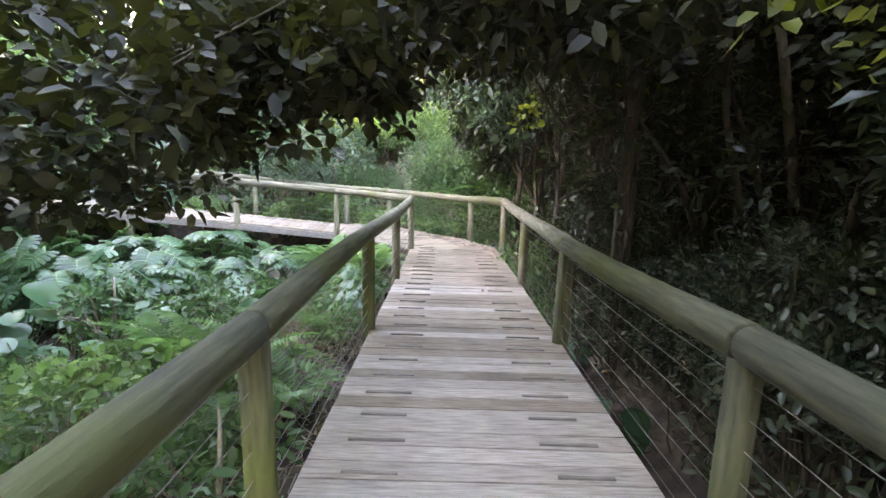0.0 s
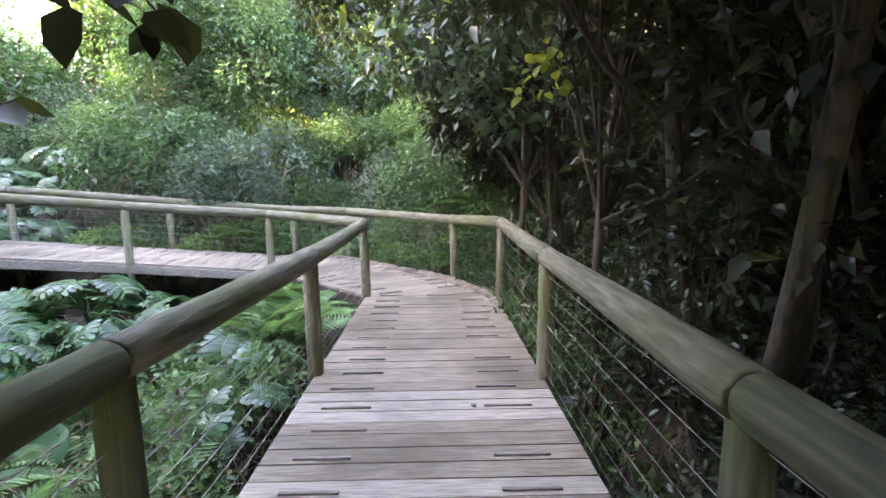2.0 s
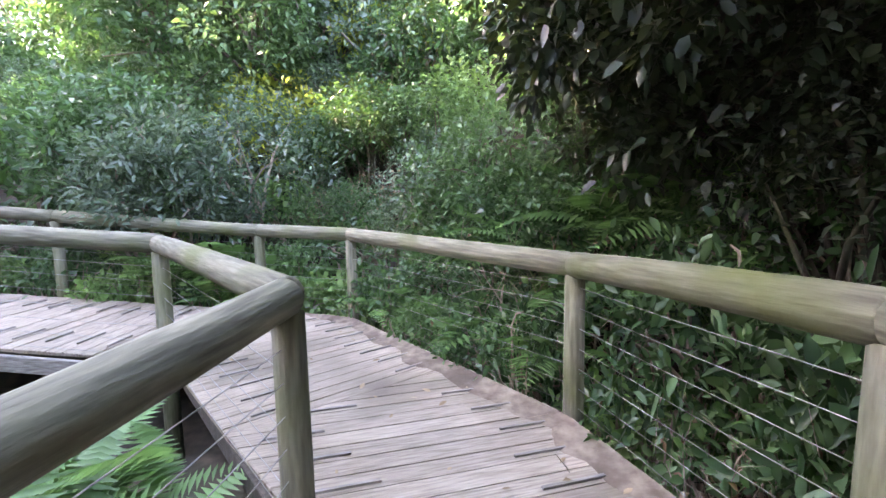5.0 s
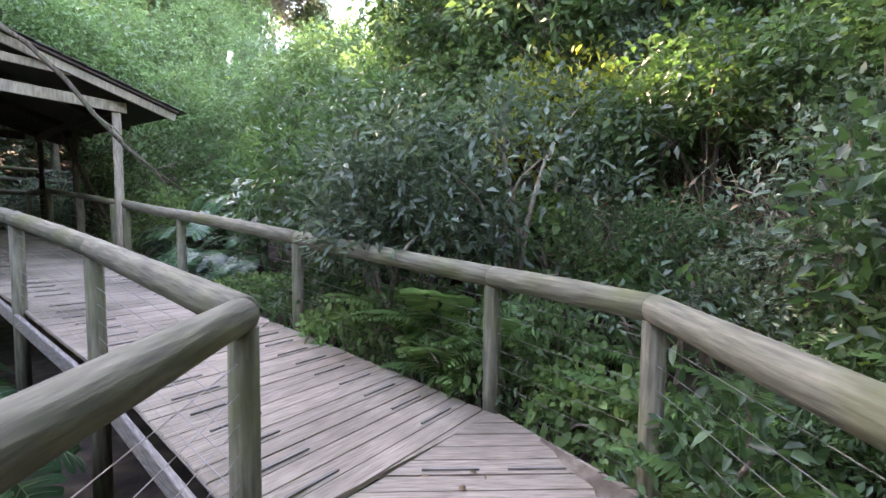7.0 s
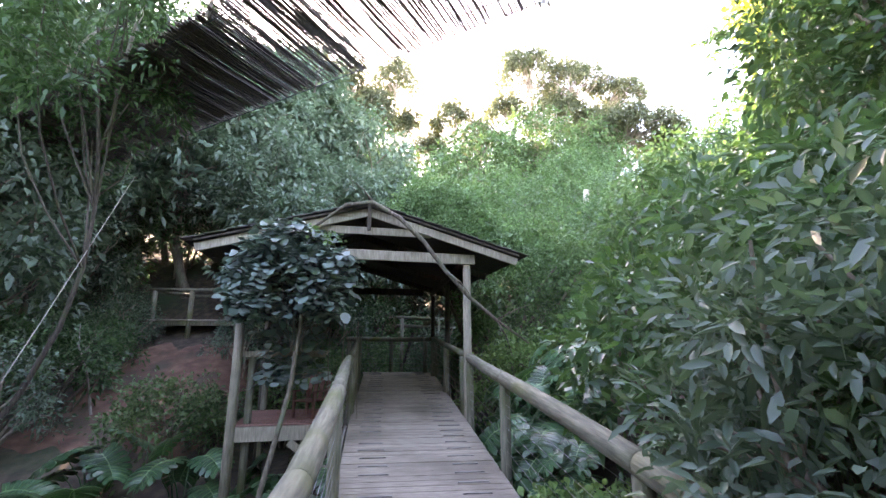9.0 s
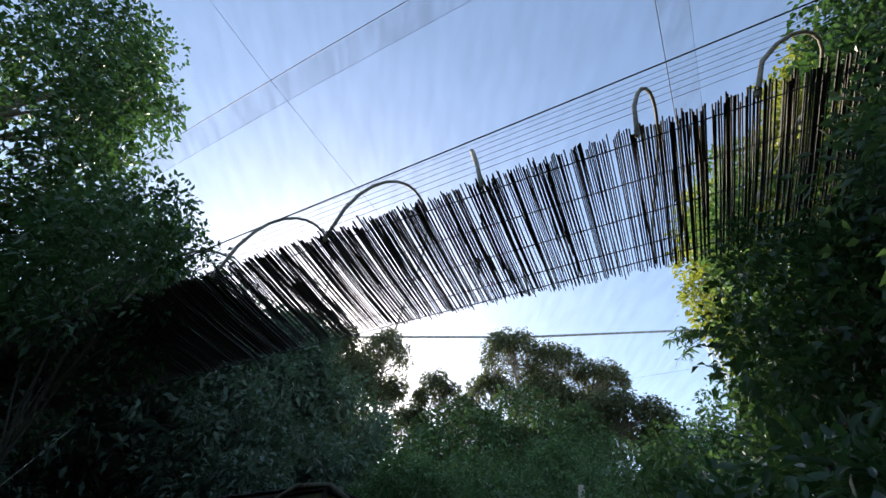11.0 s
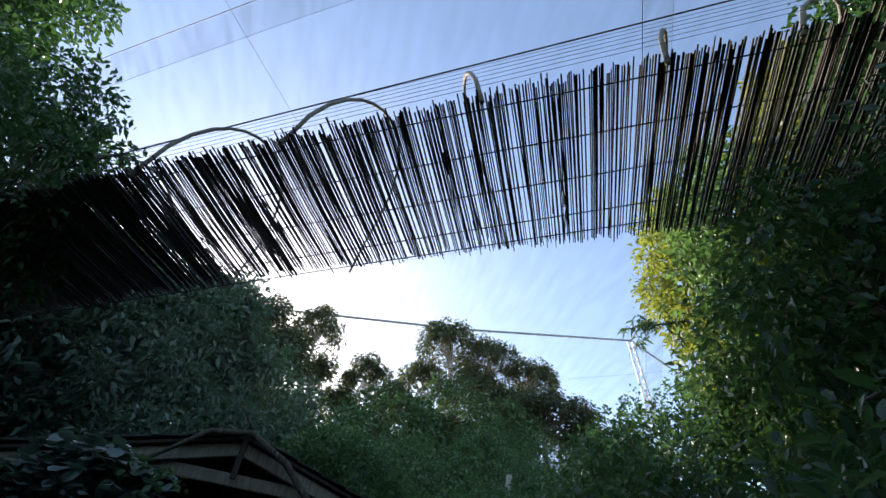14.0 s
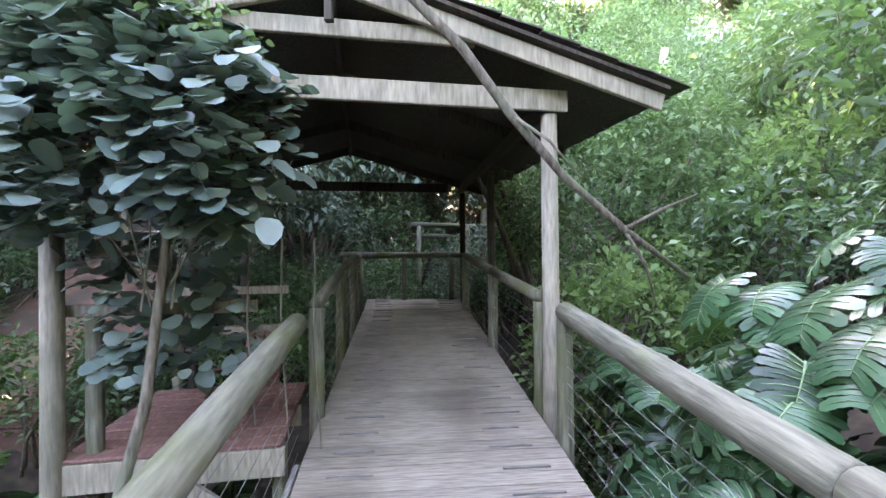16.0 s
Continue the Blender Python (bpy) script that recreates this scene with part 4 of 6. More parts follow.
def fern(at, seed, scale=1.0, count=10):
    rng = random.Random(seed)
    t = thing("fern", "bright green fern with arching feathery fronds on the bank", "fern", at, "ferns along the boardwalk")
    for i in range(count):
        a = 360 * i / count + rng.uniform(-20, 20)
        k = scale * rng.uniform(0.75, 1.2)
        part("frond", FRONDS[rng.randrange(3)], FERN, t, place=pose(0, 0, 0.02, rng.uniform(8, 48), rng.uniform(-12, 12), a) @ Matrix.Scale(k, 4))
    return t


# -- split-leaf plant: big leaves slit towards the midrib
def split_leaf(seed, size, mat, slit=0.16):
    rng = random.Random(seed)
    m = Mesh()
    fingers = 7
    for s in (-1, 1):
        for i in range(fingers):
            t0, t1 = i / fingers, (i + 1) / fingers

            def mid(t):
                return Vector((0, size * (t - 0.12), size * (0.1 * math.sin(math.pi * t) - 0.16 * t * t)))

            def reach(t):
                return size * 0.68 * math.sin(math.pi * (0.2 + 0.74 * t)) ** 0.55

            def out(t, k, pinch=0.0):
                tc = (t0 + t1) / 2
                t = t + (tc - t) * pinch
                b = mid(t)
                r = reach(t) * k
                sweep = (t - 0.42) * 1.5 * r
                return b + Vector((s * r, sweep, 0.06 * size * math.sin(k * 2.2) - 0.15 * size * k * k))

            g = rng.uniform(0.8, 1.3)
            row = [mid(t0), mid(t1), out(t0, 0.36, 0.06), out(t1, 0.36, 0.06), out(t0, 0.72, slit * g), out(t1, 0.72, slit * g), out(t0, 0.95, 0.34), out(t1, 0.95, 0.34), out((t0 + t1) / 2 + 0.01, 1.03)]
            f = [(0, 1, 3, 2), (2, 3, 5, 4), (4, 5, 7, 6), (6, 7, 8)]
            m.add(row, f if s > 0 else [tuple(reversed(q)) for q in f])
    me = m.data("leaf", mat, True)
    return me


def stalk(m, a, b, r=0.012):
    a, b = Vector(a), Vector(b)
    up = Vector((0, 0, 0.3 * (b - a).length))
    m.tube([a, a.lerp(b, 0.5) + up * 0.5, b], [r, r * 0.85, r * 0.7], 6, False)


def leaf_ribs(size):
    """Pale midrib and side veins that stand a little proud of the leaf."""
    m = Mesh()
    mid = [Vector((0, size * (t - 0.12), size * (0.1 * math.sin(math.pi * t) - 0.16 * t * t) + 0.002)) for t in (0, 0.25, 0.5, 0.75, 0.97)]
    m.tube(mid, [0.013, 0.012, 0.009, 0.007, 0.003], 4, False)
    for s in (-1, 1):
        for i in range(7):
            t = (i + 0.5) / 7
            pts = []
            for k in (0.02, 0.4, 0.8):
                r = size * 0.68 * math.sin(math.pi * (0.2 + 0.74 * t)) ** 0.55 * k
                pts.append(Vector((s * r, size * (t - 0.12) + (t - 0.42) * 1.5 * r, size * (0.1 * math.sin(math.pi * t) - 0.16 * t * t) + 0.06 * size * math.sin(k * 2.2) - 0.15 * size * k * k + 0.003)))
            m.tube(pts, [0.008, 0.005, 0.002], 3, False)
    return m.data("midrib", RIB, True)


SPLITS = [split_leaf(i, 0.48 + 0.07 * i, MONST) for i in range(3)]
RIBS = [leaf_ribs(0.48 + 0.07 * i) for i in range(3)]


def split_plant(at, seed, scale=1.0, count=9, face=None, tall=0.8):
    """Leaves on long stalks; face turns them towards the light."""
    rng = random.Random(seed)
    t = thing("split_leaf_plant", "large glossy split-leaf plant with deeply cut leaves", "plant", at, "split-leaf plants")
    for i in range(count):
        a = 360 * i / count + rng.uniform(-25, 25) if face is None else face + rng.uniform(-75, 75)
        r = scale * rng.uniform(0.25, 0.75)
        h = scale * tall * rng.uniform(0.5, 1.25)
        e = Vector((-math.sin(radians(a)) * r, math.cos(radians(a)) * r, h))
        st = Mesh()
        stalk(st, (rng.uniform(-0.06, 0.06), rng.uniform(-0.06, 0.06), -0.1), e)
        part("stalk", st, MONST, t, smooth=True)
        place = Matrix.Translation(e) @ pose(0, 0, 0, rng.uniform(-50, -5), rng.uniform(-18, 18), a + rng.uniform(-25, 25)) @ Matrix.Scale(scale * rng.uniform(0.75, 1.15), 4)
        kind = rng.randrange(3)
        blade = part("leaf", SPLITS[kind], MONST, t, place=place)
        part("midrib", RIBS[kind], RIB, blade, "pale green midrib and veins")
    return t


# -- heart leaf plant
def heart_leaf(size, mat):
    m = Mesh()
    ring = []
    for i in range(16):
        a = 2 * math.pi * i / 16
        r = size * 0.5 * (1 - 0.28 * math.cos(a)) * (0.72 + 0.28 * abs(math.cos(a / 2)))
        x, y = r * math.sin(a), -r * math.cos(a) + size * 0.2
        ring.append(Vector((x, y, 0.18 * abs(x) - 0.5 * (y - 0.1) ** 2 / size * 0.5)))
    m.v = [Vector((0, 0.05, 0))] + ring
    m.f = [(0, 1 + i, 1 + (i + 1) % 16) for i in range(16)]
    return m.data("leaf", mat, True)


HEARTS = [heart_leaf(s, MONST) for s in (0.3, 0.42)] + [heart_leaf(0.2, GREEN)]


def heart_plant(at, seed, scale=1.0, count=9):
    rng = random.Random(seed)
    t = thing("heart_leaf_plant", "broad heart-shaped blue-green leaves on upright stalks", "plant", at, "heart-leaf plants")
    for i in range(count):
        a = rng.uniform(0, 360)
        r, h = scale * rng.uniform(0.1, 0.45), scale * rng.uniform(0.25, 0.7)
        e = Vector((-math.sin(radians(a)) * r, math.cos(radians(a)) * r, h))
        st = Mesh()
        stalk(st, (0, 0, -0.1), e, 0.009)
        part("stalk", st, MONST, t, smooth=True)
        part("leaf", HEARTS[rng.randrange(2)], MONST, t, place=Matrix.Translation(e) @ pose(0, 0, 0, rng.uniform(-60, -15), rng.uniform(-20, 20), a) @ Matrix.Scale(scale * rng.uniform(0.8, 1.3), 4))
    return t


# -- strap-leaved clump
def strap_plant(at, seed, scale=1.0, count=18, mat=GREEN):
    rng = random.Random(seed)
    t = thing("strap_leaf_plant", "clump of long arching strap-shaped green leaves", "plant", at, "strap-leaf plants")
    m = Mesh()
    for i in range(count):
        a = rng.uniform(0, 2 * math.pi)
        ln, w = scale * rng.uniform(0.45, 0.85), scale * 0.045
        out, side = Vector((math.cos(a), math.sin(a), 0)), Vector((-math.sin(a), math.cos(a), 0))
        tilt = rng.uniform(0.35, 0.8)
        k, row = len(m.v), 6
        for j in range(row + 1):
            f = j / row
            c = out * (ln * f * tilt) + Vector((0, 0, ln * (f * 1.1 - 0.75 * f * f)))
            ww = w * math.sin(math.pi * (0.12 + 0.86 * f))
            m.v += [c - side * ww + Vector((0, 0, ww * 0.4)), c, c + side * ww + Vector((0, 0, ww * 0.4))]
        for j in range(row):
            b = k + 3 * j
            m.f += [(b, b + 1, b + 4, b + 3), (b + 1, b + 2, b + 5, b + 4)]
    part("leaves", m, mat, t)
    return t


def tangle(name, label, at, seed, size, count, r, mat=TWIG, leaves=0):
    rng = np.random.default_rng(seed)
    t = thing(name, label, "twigs", at, kind="stuff")
    m = Mesh()
    tips = []
    for i in range(count):
        a = Vector((rng.uniform(-1, 1) * size[0], rng.uniform(-1, 1) * size[1], rng.uniform(-0.1, 0.5) * size[2]))
        d = Vector((rng.normal(0, 0.7), rng.normal(0, 0.7), rng.uniform(-0.2, 1.0))).normalized()
        pts = [a]
        for k in range(6):
            d = (d + Vector(rng.normal(0, 0.33, 3))).normalized()
            pts.append(pts[-1] + d * size[2] * rng.uniform(0.1, 0.22))
        rr = r * rng.uniform(0.5, 1.4)
        m.tube(pts, [rr * (1 - 0.12 * k) for k in range(7)], 5, False)
        tips += [pts[3], pts[5]]
    part("twigs", m, mat, t)
    if leaves:
        p = np.array([tuple(tips[i % len(tips)]) for i in range(leaves)]) + rng.normal(0, 0.05, (leaves, 3))
        part("dry_leaves", leaf_mesh("dry_leaves", p, rng.normal(0, 1, (leaves, 3)), rng, DEADLEAF, 0.06, 0.5), DEADLEAF, t)
    return t


def scatter(template, places, seed, low=0.8, high=1.25, sink=0.1):
    """Copies of a plant, turned and sized at random; the first place takes the plant itself."""
    rng = random.Random(seed)
    for i, (x, y) in enumerate(places):
        k = rng.uniform(low, high)
        m = Matrix.Translation((x, y, ground_z(x, y) - sink)) @ pose(0, 0, 0, rng.uniform(-6, 6), rng.uniform(-6, 6), rng.uniform(0, 360)) @ Matrix.Diagonal((k, k, k * rng.uniform(0.85, 1.15), 1))
        if i == 0:
            template.matrix_basis = m
        else:
            c = copy_thing(template, pose(0, 0, 0))
            c.matrix_basis = m


def bank_places(seed, xs, n0, n1, step):
    """Places on the bank beyond the right-hand rail, n0 to n1 metres behind it."""
    rng = random.Random(seed)
    out = []
    n = n0
    while n < n1:
        x = xs[0] + rng.uniform(0, step)
        while x < xs[1]:
            out.append((x, north_edge(x) + n + rng.uniform(-0.3, 0.3) * step))
            x += step * rng.uniform(0.75, 1.25)
        n += step * 0.8
    rng.shuffle(out)
    return out


def box_places(seed, x0, x1, y0, y1, step):
    rng = random.Random(seed)
    out = []
    x = x0
    while x < x1:
        y = y0
        while y < y1:
            out.append((x + rng.uniform(-0.4, 0.4) * step, y + rng.uniform(-0.4, 0.4) * step))
            y += step
        x += step
    rng.shuffle(out)
    return out


# ---- bank behind the ramp, low plants first ----
LOW = [shrub("low_shrub", "low leafy shrub with small mid-green leaves on the bank", "shrub", 31, (0.5, 0.5, 0.42), 32, 19, 0.085, 0.5, GREEN, 0.13, TWIG, 10, fine=True, group="bank shrubs"),
       shrub("low_shrub", "low straggling shrub with dark glossy leaves on the bank", "shrub", 32, (0.55, 0.5, 0.5), 28, 18, 0.11, 0.42, DEEP, 0.16, TWIG, 10, fine=True, group="bank shrubs"),
       shrub("low_shrub", "pale green creeping plant with rounded leaves", "shrub", 33, (0.5, 0.45, 0.32), 28, 17, 0.092, 0.75, BRIGHT, 0.14, TWIG, 8, fine=True, group="bank shrubs")]
MIDS = [shrub("leafy_bush", "leafy bush with pointed dark green leaves on the slope", "bush", 41, (1.15, 1.1, 1.05), 100, 29, 0.12, 0.42, DEEP, 0.28, BARK, 12, group="slope bushes"),
        shrub("leafy_bush", "leafy mid-green bush on the slope", "bush", 42, (1.2, 1.1, 1.0), 100, 29, 0.1, 0.5, GREEN, 0.28, BARK, 12, group="slope bushes"),
        shrub("leafy_bush", "grey-green fine-leaved bush on the slope", "bush", 43, (1.15, 1.15, 1.1), 100, 30, 0.098, 0.4, GREY, 0.28, TWIG, 14, group="slope bushes"),
        shrub("leafy_bush", "light green bush catching daylight on the slope", "bush", 44, (1.1, 1.1, 1.0), 100, 29, 0.1, 0.5, BRIGHT, 0.3, BARK, 12, group="slope bushes")]
near = [(x, y) for x, y in bank_places(51, (-13, 0.5), 0.35, 2.6, 0.75) if not (-10.3 < x < -7.1) and (y - north_edge(x) < 1.4 or x > -4.6)]
for k, t in enumerate(LOW):
    scatter(t, near[k::3], 60 + k, 0.75, 1.15)
clear = lambda x, n: (-10.4 < x < -7.0 and n < 2.3) or (x > -3.2 and n < 2.7) or (-4.4 < x < -2.2 and 2.0 < n < 4.6)
slope_near = bank_places(52, (-13.5, 0.5), 1.7, 4.8, 1.5)
slope_near = [(x, y) for x, y in slope_near if not clear(x, y - north_edge(x))]
slope_far = bank_places(53, (-34, 0.5), 5.2, 15, 3.2) + box_places(57, 3.6, 9, 14, 22, 2.6)
for k, t in enumerate(MIDS):
    scatter(t, slope_near[k::4], 70 + k, 0.8, 1.2, 0.2)
    for x, y in slope_far[k::4]:
        c = copy_thing(t, pose(0, 0, 0))
        s = (1.7 if x > -7 else 1.25) + 0.3 * math.sin(x * 3 + y)
        c.matrix_basis = Matrix.Translation((x, y, ground_z(x, y) - 0.3)) @ pose(0, 0, 0, 0, 0, x * 70) @ Matrix.Diagonal((s, s, s * 1.1, 1))

t = shrub("rounded_bush", "dense blue-grey small-leaved bush leaning over the handrail", "bush", 61, (1.25, 1.05, 1.25), 190, 42, 0.1, 0.36, GREY, 0.24, TWIG, 14, fine=True)
t.matrix_basis = pose(-4.5, 13.15, 0.1)
t = shrub("glossy_bush", "tall bush with long glossy pointed leaves behind the rail", "bush", 62, (1.1, 1.0, 1.5), 170, 36, 0.118, 0.36, DEEP, 0.26, BARK, 12, fine=True)
t.matrix_basis = pose(-5.4, 13.7, 0.5)
t = shrub("yellow_bush", "sunlit yellow-green shrub high on the slope", "bush", 63, (1.0, 1.0, 1.1), 100, 34, 0.12, 0.5, LIME, 0.3, BARK, 12)
t.matrix_basis = pose(-3.9, 15.7, ground_z(-3.9, 15.7) - 0.75) @ Matrix.Scale(1.1, 4)
c = copy_thing(t, pose(0, 0, 0))
c.matrix_basis = pose(-2.6, 16.4, ground_z(-2.6, 16.4) - 0.4, 0, 0, 80) @ Matrix.Scale(0.8, 4)
for i, (x, y, z, k) in enumerate(((-2.2, 17.6, 5.2, 1.1),)):
    c = copy_thing(t, pose(0, 0, 0))
    c.matrix_basis = pose(x, y, max(ground_z(x, y), z - 1.1 * k), 0, 0, 71 * i) @ Matrix.Scale(k, 4)
tangle("dry_twigs", "tangle of bare grey-brown twigs on the bank", (-1.7, 14.4, ground_z(-1.7, 14.4) - 0.1), 64, (0.8, 0.3, 1.1), 80, 0.005, TWIG, 260)
for i, (x, n, k) in enumerate(((-2.9, 2.4, 0.7), (-2.2, 3.0, 0.8), (-1.5, 3.0, 0.75), (-0.8, 2.6, 0.75), (-0.2, 2.3, 0.8), (0.4, 2.2, 0.75), (-2.6, 1.7, 0.5), (-1.9, 1.7, 0.5), (-1.2, 1.6, 0.55), (-0.5, 1.6, 0.5), (0.1, 1.5, 0.5), (-0.9, 3.6, 0.9), (-2.0, 3.9, 0.9), (-3.0, 3.6, 0.8))):
    c = copy_thing(MIDS[(0, 1, 0, 2, 0)[i % 5]], pose(0, 0, 0))
    y = north_edge(x) + n
    c.matrix_basis = Matrix.Translation((x, y, ground_z(x, y) - 0.15)) @ pose(0, 0, 0, 0, 0, 57 * i) @ Matrix.Diagonal((k, k, k, 1))
tangle("dry_twigs", "bare brown twigs hanging behind the handrail", (0.6, 11.6, ground_z(0.6, 11.6) - 0.1), 65, (0.7, 0.5, 1.0), 130, 0.005, TWIG, 200)

for i, (x, y, k) in enumerate(((-3.55, 12.75, 1.25), (-4.05, 12.72, 1.15), (-3.0, 12.85, 1.0), (-6.6, 12.25, 1.0), (-1.1, 12.35, 0.9), (-0.1, 11.2, 0.8), (0.5, 10.75, 0.9), (0.0, 11.9, 1.1), (0.9, 11.4, 1.2), (1.5, 10.9, 1.1), (-0.9, 13.1, 1.2), (1.7, 11.8, 1.2), (-3.3, 12.62, 0.9))):
    fern((x, y, max(ground_z(x, y) + 0.1, 0.32 if i < 3 else 0.05)), 200 + i, k * 0.8, 13)
for i, (x, y, k, face) in enumerate(((-8.3, 12.45, 1.0, 170), (-9.0, 12.75, 1.2, 190), (-9.9, 12.5, 1.2, 200), (-7.5, 12.7, 1.0, 180), (-10.7, 12.6, 1.1, 200), (-8.6, 13.3, 1.2, 180), (-9.3, 13.6, 1.3, 190), (-8.2, 12.2, 0.9, 190), (-8.9, 12.3, 1.15, 175), (-7.8, 13.2, 1.2, 175), (-10.0, 13.3, 1.2, 185), (-8.1, 13.9, 1.3, 180), (-8.75, 12.25, 1.5, 165), (-7.9, 12.4, 1.3, 180))):
    split_plant((x - 0.45, y + 0.16, ground_z(x - 0.45, y + 0.16) + 0.2), 220 + i, k * 0.54, 13, face, 1.45)
for i, (x, y, k) in enumerate(((-9.9, 12.5, 1.0), (-9.2, 12.7, 1.2), (-8.4, 12.65, 1.1), (-8.9, 13.1, 1.3))):
    split_plant((x, y, max(ground_z(x, y), 0.1)), 780 + i, k * 0.58, 13, 180, 0.95)
for i, (x, y, k) in enumerate(((-2.3, 12.95, 1.1), (-1.7, 12.8, 1.0), (-2.0, 13.3, 1.2), (-5.6, 12.7, 1.0), (-0.6, 12.0, 0.9))):
    strap_plant((x, y, ground_z(x, y)), 240 + i, k, 20, DEEP if i % 2 else GREEN)

for i, (x, y) in enumerate(box_places(61, 1.8, 5.0, 11.6, 15.5, 1.05)):
    if x < 3.6 and y < 13.8:
        continue
    c = copy_thing(MIDS[0], pose(0, 0, 0))
    s = 0.75 + 0.12 * math.sin(4 * x + y)
    c.matrix_basis = Matrix.Translation((x, y, ground_z(x, y) - 0.25)) @ pose(0, 0, 0, 0, 0, 63 * i) @ Matrix.Diagonal((s, s, s, 1))
for i, (x, y) in enumerate(box_places(63, 0.1, 3.2, 10.4, 13.6, 0.52)):
    if min((Vector((x, y)) - a.lerp(e, k / 6)).length for a, e in zip(BANK_LINE[5:9], BANK_LINE[6:10]) for k in range(7)) < 0.5 or y < north_edge(min(x, 1.05)) + 0.3:
        continue
    c = copy_thing(LOW[(1, 0, 2, 1)[i % 4]], pose(0, 0, 0))
    s = 0.85 + 0.2 * math.sin(9 * x + y)
    c.matrix_basis = Matrix.Translation((x, y, ground_z(x, y) - 0.12)) @ pose(0, 0, 0, 0, 0, 50 * i) @ Matrix.Diagonal((s, s, s * 1.2, 1))
fringe = bank_places(50, (-7, 0.6), 0.14, 0.75, 0.5)
for i, (x, y) in enumerate(fringe):
    c = copy_thing(LOW[(0, 2, 1, 0)[i % 4]], pose(0, 0, 0))
    s = 0.72 + 0.16 * math.sin(9 * x)
    c.matrix_basis = Matrix.Translation((x, y, deck_z(x, y) - 0.34)) @ pose(0, 0, 0, 0, 0, 50 * i) @ Matrix.Diagonal((s, s * 0.8, s * 1.15, 1))

for i, (x, y, k) in enumerate(((0.35, 11.5, 1.5), (0.9, 11.2, 1.5), (0.5, 12.1, 1.7), (1.2, 11.8, 1.6), (1.7, 11.3, 1.5), (0.0, 12.5, 1.6), (1.9, 12.2, 1.7), (1.5, 10.5, 1.4))):
    fern((x, y, ground_z(x, y) + 0.45), 840 + i, k * 0.68, 15)

# light green leafy plants that crowd the wires along the ramp
for i, (x, n, k) in enumerate(((-2.2, 0.3, 0.9), (-2.75, 0.32, 1.0), (-3.2, 0.3, 1.05), (-3.6, 0.34, 1.1), (-4.05, 0.3, 1.0), (-4.5, 0.36, 0.95), (-3.4, 0.75, 1.2), (-2.5, 0.8, 1.2), (-1.7, 0.4, 0.9), (-6.3, 0.3, 0.8))):
    y = north_edge(x) + n
    c = copy_thing(LOW[(2, 0, 2)[i % 3]], pose(0, 0, 0))
    c.matrix_basis = Matrix.Translation((x, y, deck_z(x, y) - 0.25)) @ pose(0, 0, 0, 0, 0, 67 * i) @ Matrix.Diagonal((k * 0.9, k * 0.7, k * 1.15, 1))

# leaves, dry stalks and ferns against the wires before the bend
for i, (x, y, k) in enumerate(((1.45, 7.2, 0.8), (1.4, 7.9, 0.85), (1.5, 8.5, 0.9), (1.42, 9.05, 0.9), (1.25, 9.5, 0.9), (1.0, 9.95, 0.85), (0.85, 10.3, 0.9), (1.8, 8.9, 1.1), (1.65, 9.6, 1.1), (1.4, 10.2, 1.0), (1.9, 7.6, 1.0), (1.45, 6.5, 0.75), (1.4, 5.7, 0.7))):
    c = copy_thing(LOW[(0, 1, 2, 1)[i % 4]], pose(0, 0, 0))
    c.matrix_basis = Matrix.Translation((x, y, ground_z(x, y) - 0.05)) @ pose(0, 0, 0, 0, 0, 61 * i) @ Matrix.Diagonal((k, k, k * 1.45, 1))
for i, (x, y) in enumerate(((1.35, 8.7), (1.2, 9.7), (0.85, 10.5))):
    tangle("dry_twigs", "dry brown stalks and dead leaves behind the wires", (x, y, ground_z(x, y) - 0.05), 860 + i, (0.3, 0.6, 0.9), 110, 0.005, TWIG, 220)

# ferns and strap leaves that fill the foot of the bank up to the handrail
for i, (x, n, k) in enumerate(((-2.6, 0.3, 0.95), (-2.2, 0.35, 0.9), (-1.8, 0.4, 1.0), (-1.35, 0.35, 0.9), (-2.4, 0.85, 1.1), (-1.9, 0.95, 1.1), (-1.2, 0.9, 1.0), (-5.3, 0.3, 0.8), (-0.6, 0.5, 0.9))):
    y = north_edge(x) + n
    fern((x, y, max(ground_z(x, y) + 0.1, 0.05 + 0.2 * n)), 700 + i, k * 0.52, 12)
for i, (x, n, k) in enumerate(((-2.0, 0.65, 1.0), (-1.6, 0.75, 1.1), (-2.7, 0.75, 0.9), (-1.0, 0.55, 1.0), (-0.5, 0.9, 1.1))):
    y = north_edge(x) + n
    strap_plant((x, y, ground_z(x, y) + 0.1), 720 + i, k, 20, DEEP)

# ---- gulley left of the boardwalk ----
gulley = box_places(55, -9.5, -1.35, 1.0, 9.4, 0.85)
for k, t in enumerate(LOW):
    for x, y in gulley[(1, 2, 0)[k]::4]:
        if (x > -3.0 and y > 8.6):
            continue
        c = copy_thing(t, pose(0, 0, 0))
        s = 0.95 + 0.3 * math.sin(7 * x + 3 * y)
        c.matrix_basis = Matrix.Translation((x, y, ground_z(x, y) - 0.05)) @ pose(0, 0, 0, 0, 0, 91 * x) @ Matrix.Diagonal((s, s, s, 1))
for i, (x, y) in enumerate(gulley[3::4]):
    if i % 3 == 0:
        fern((x, y, ground_z(x, y) + 0.1), 260 + i, 1.1, 9)
    elif i % 3 == 1:
        heart_plant((x, y, ground_z(x, y)), 280 + i, 0.95, 8)
    else:
        split_plant((x, y, ground_z(x, y) + 0.1), 300 + i, 0.5, 10, None, 0.9)
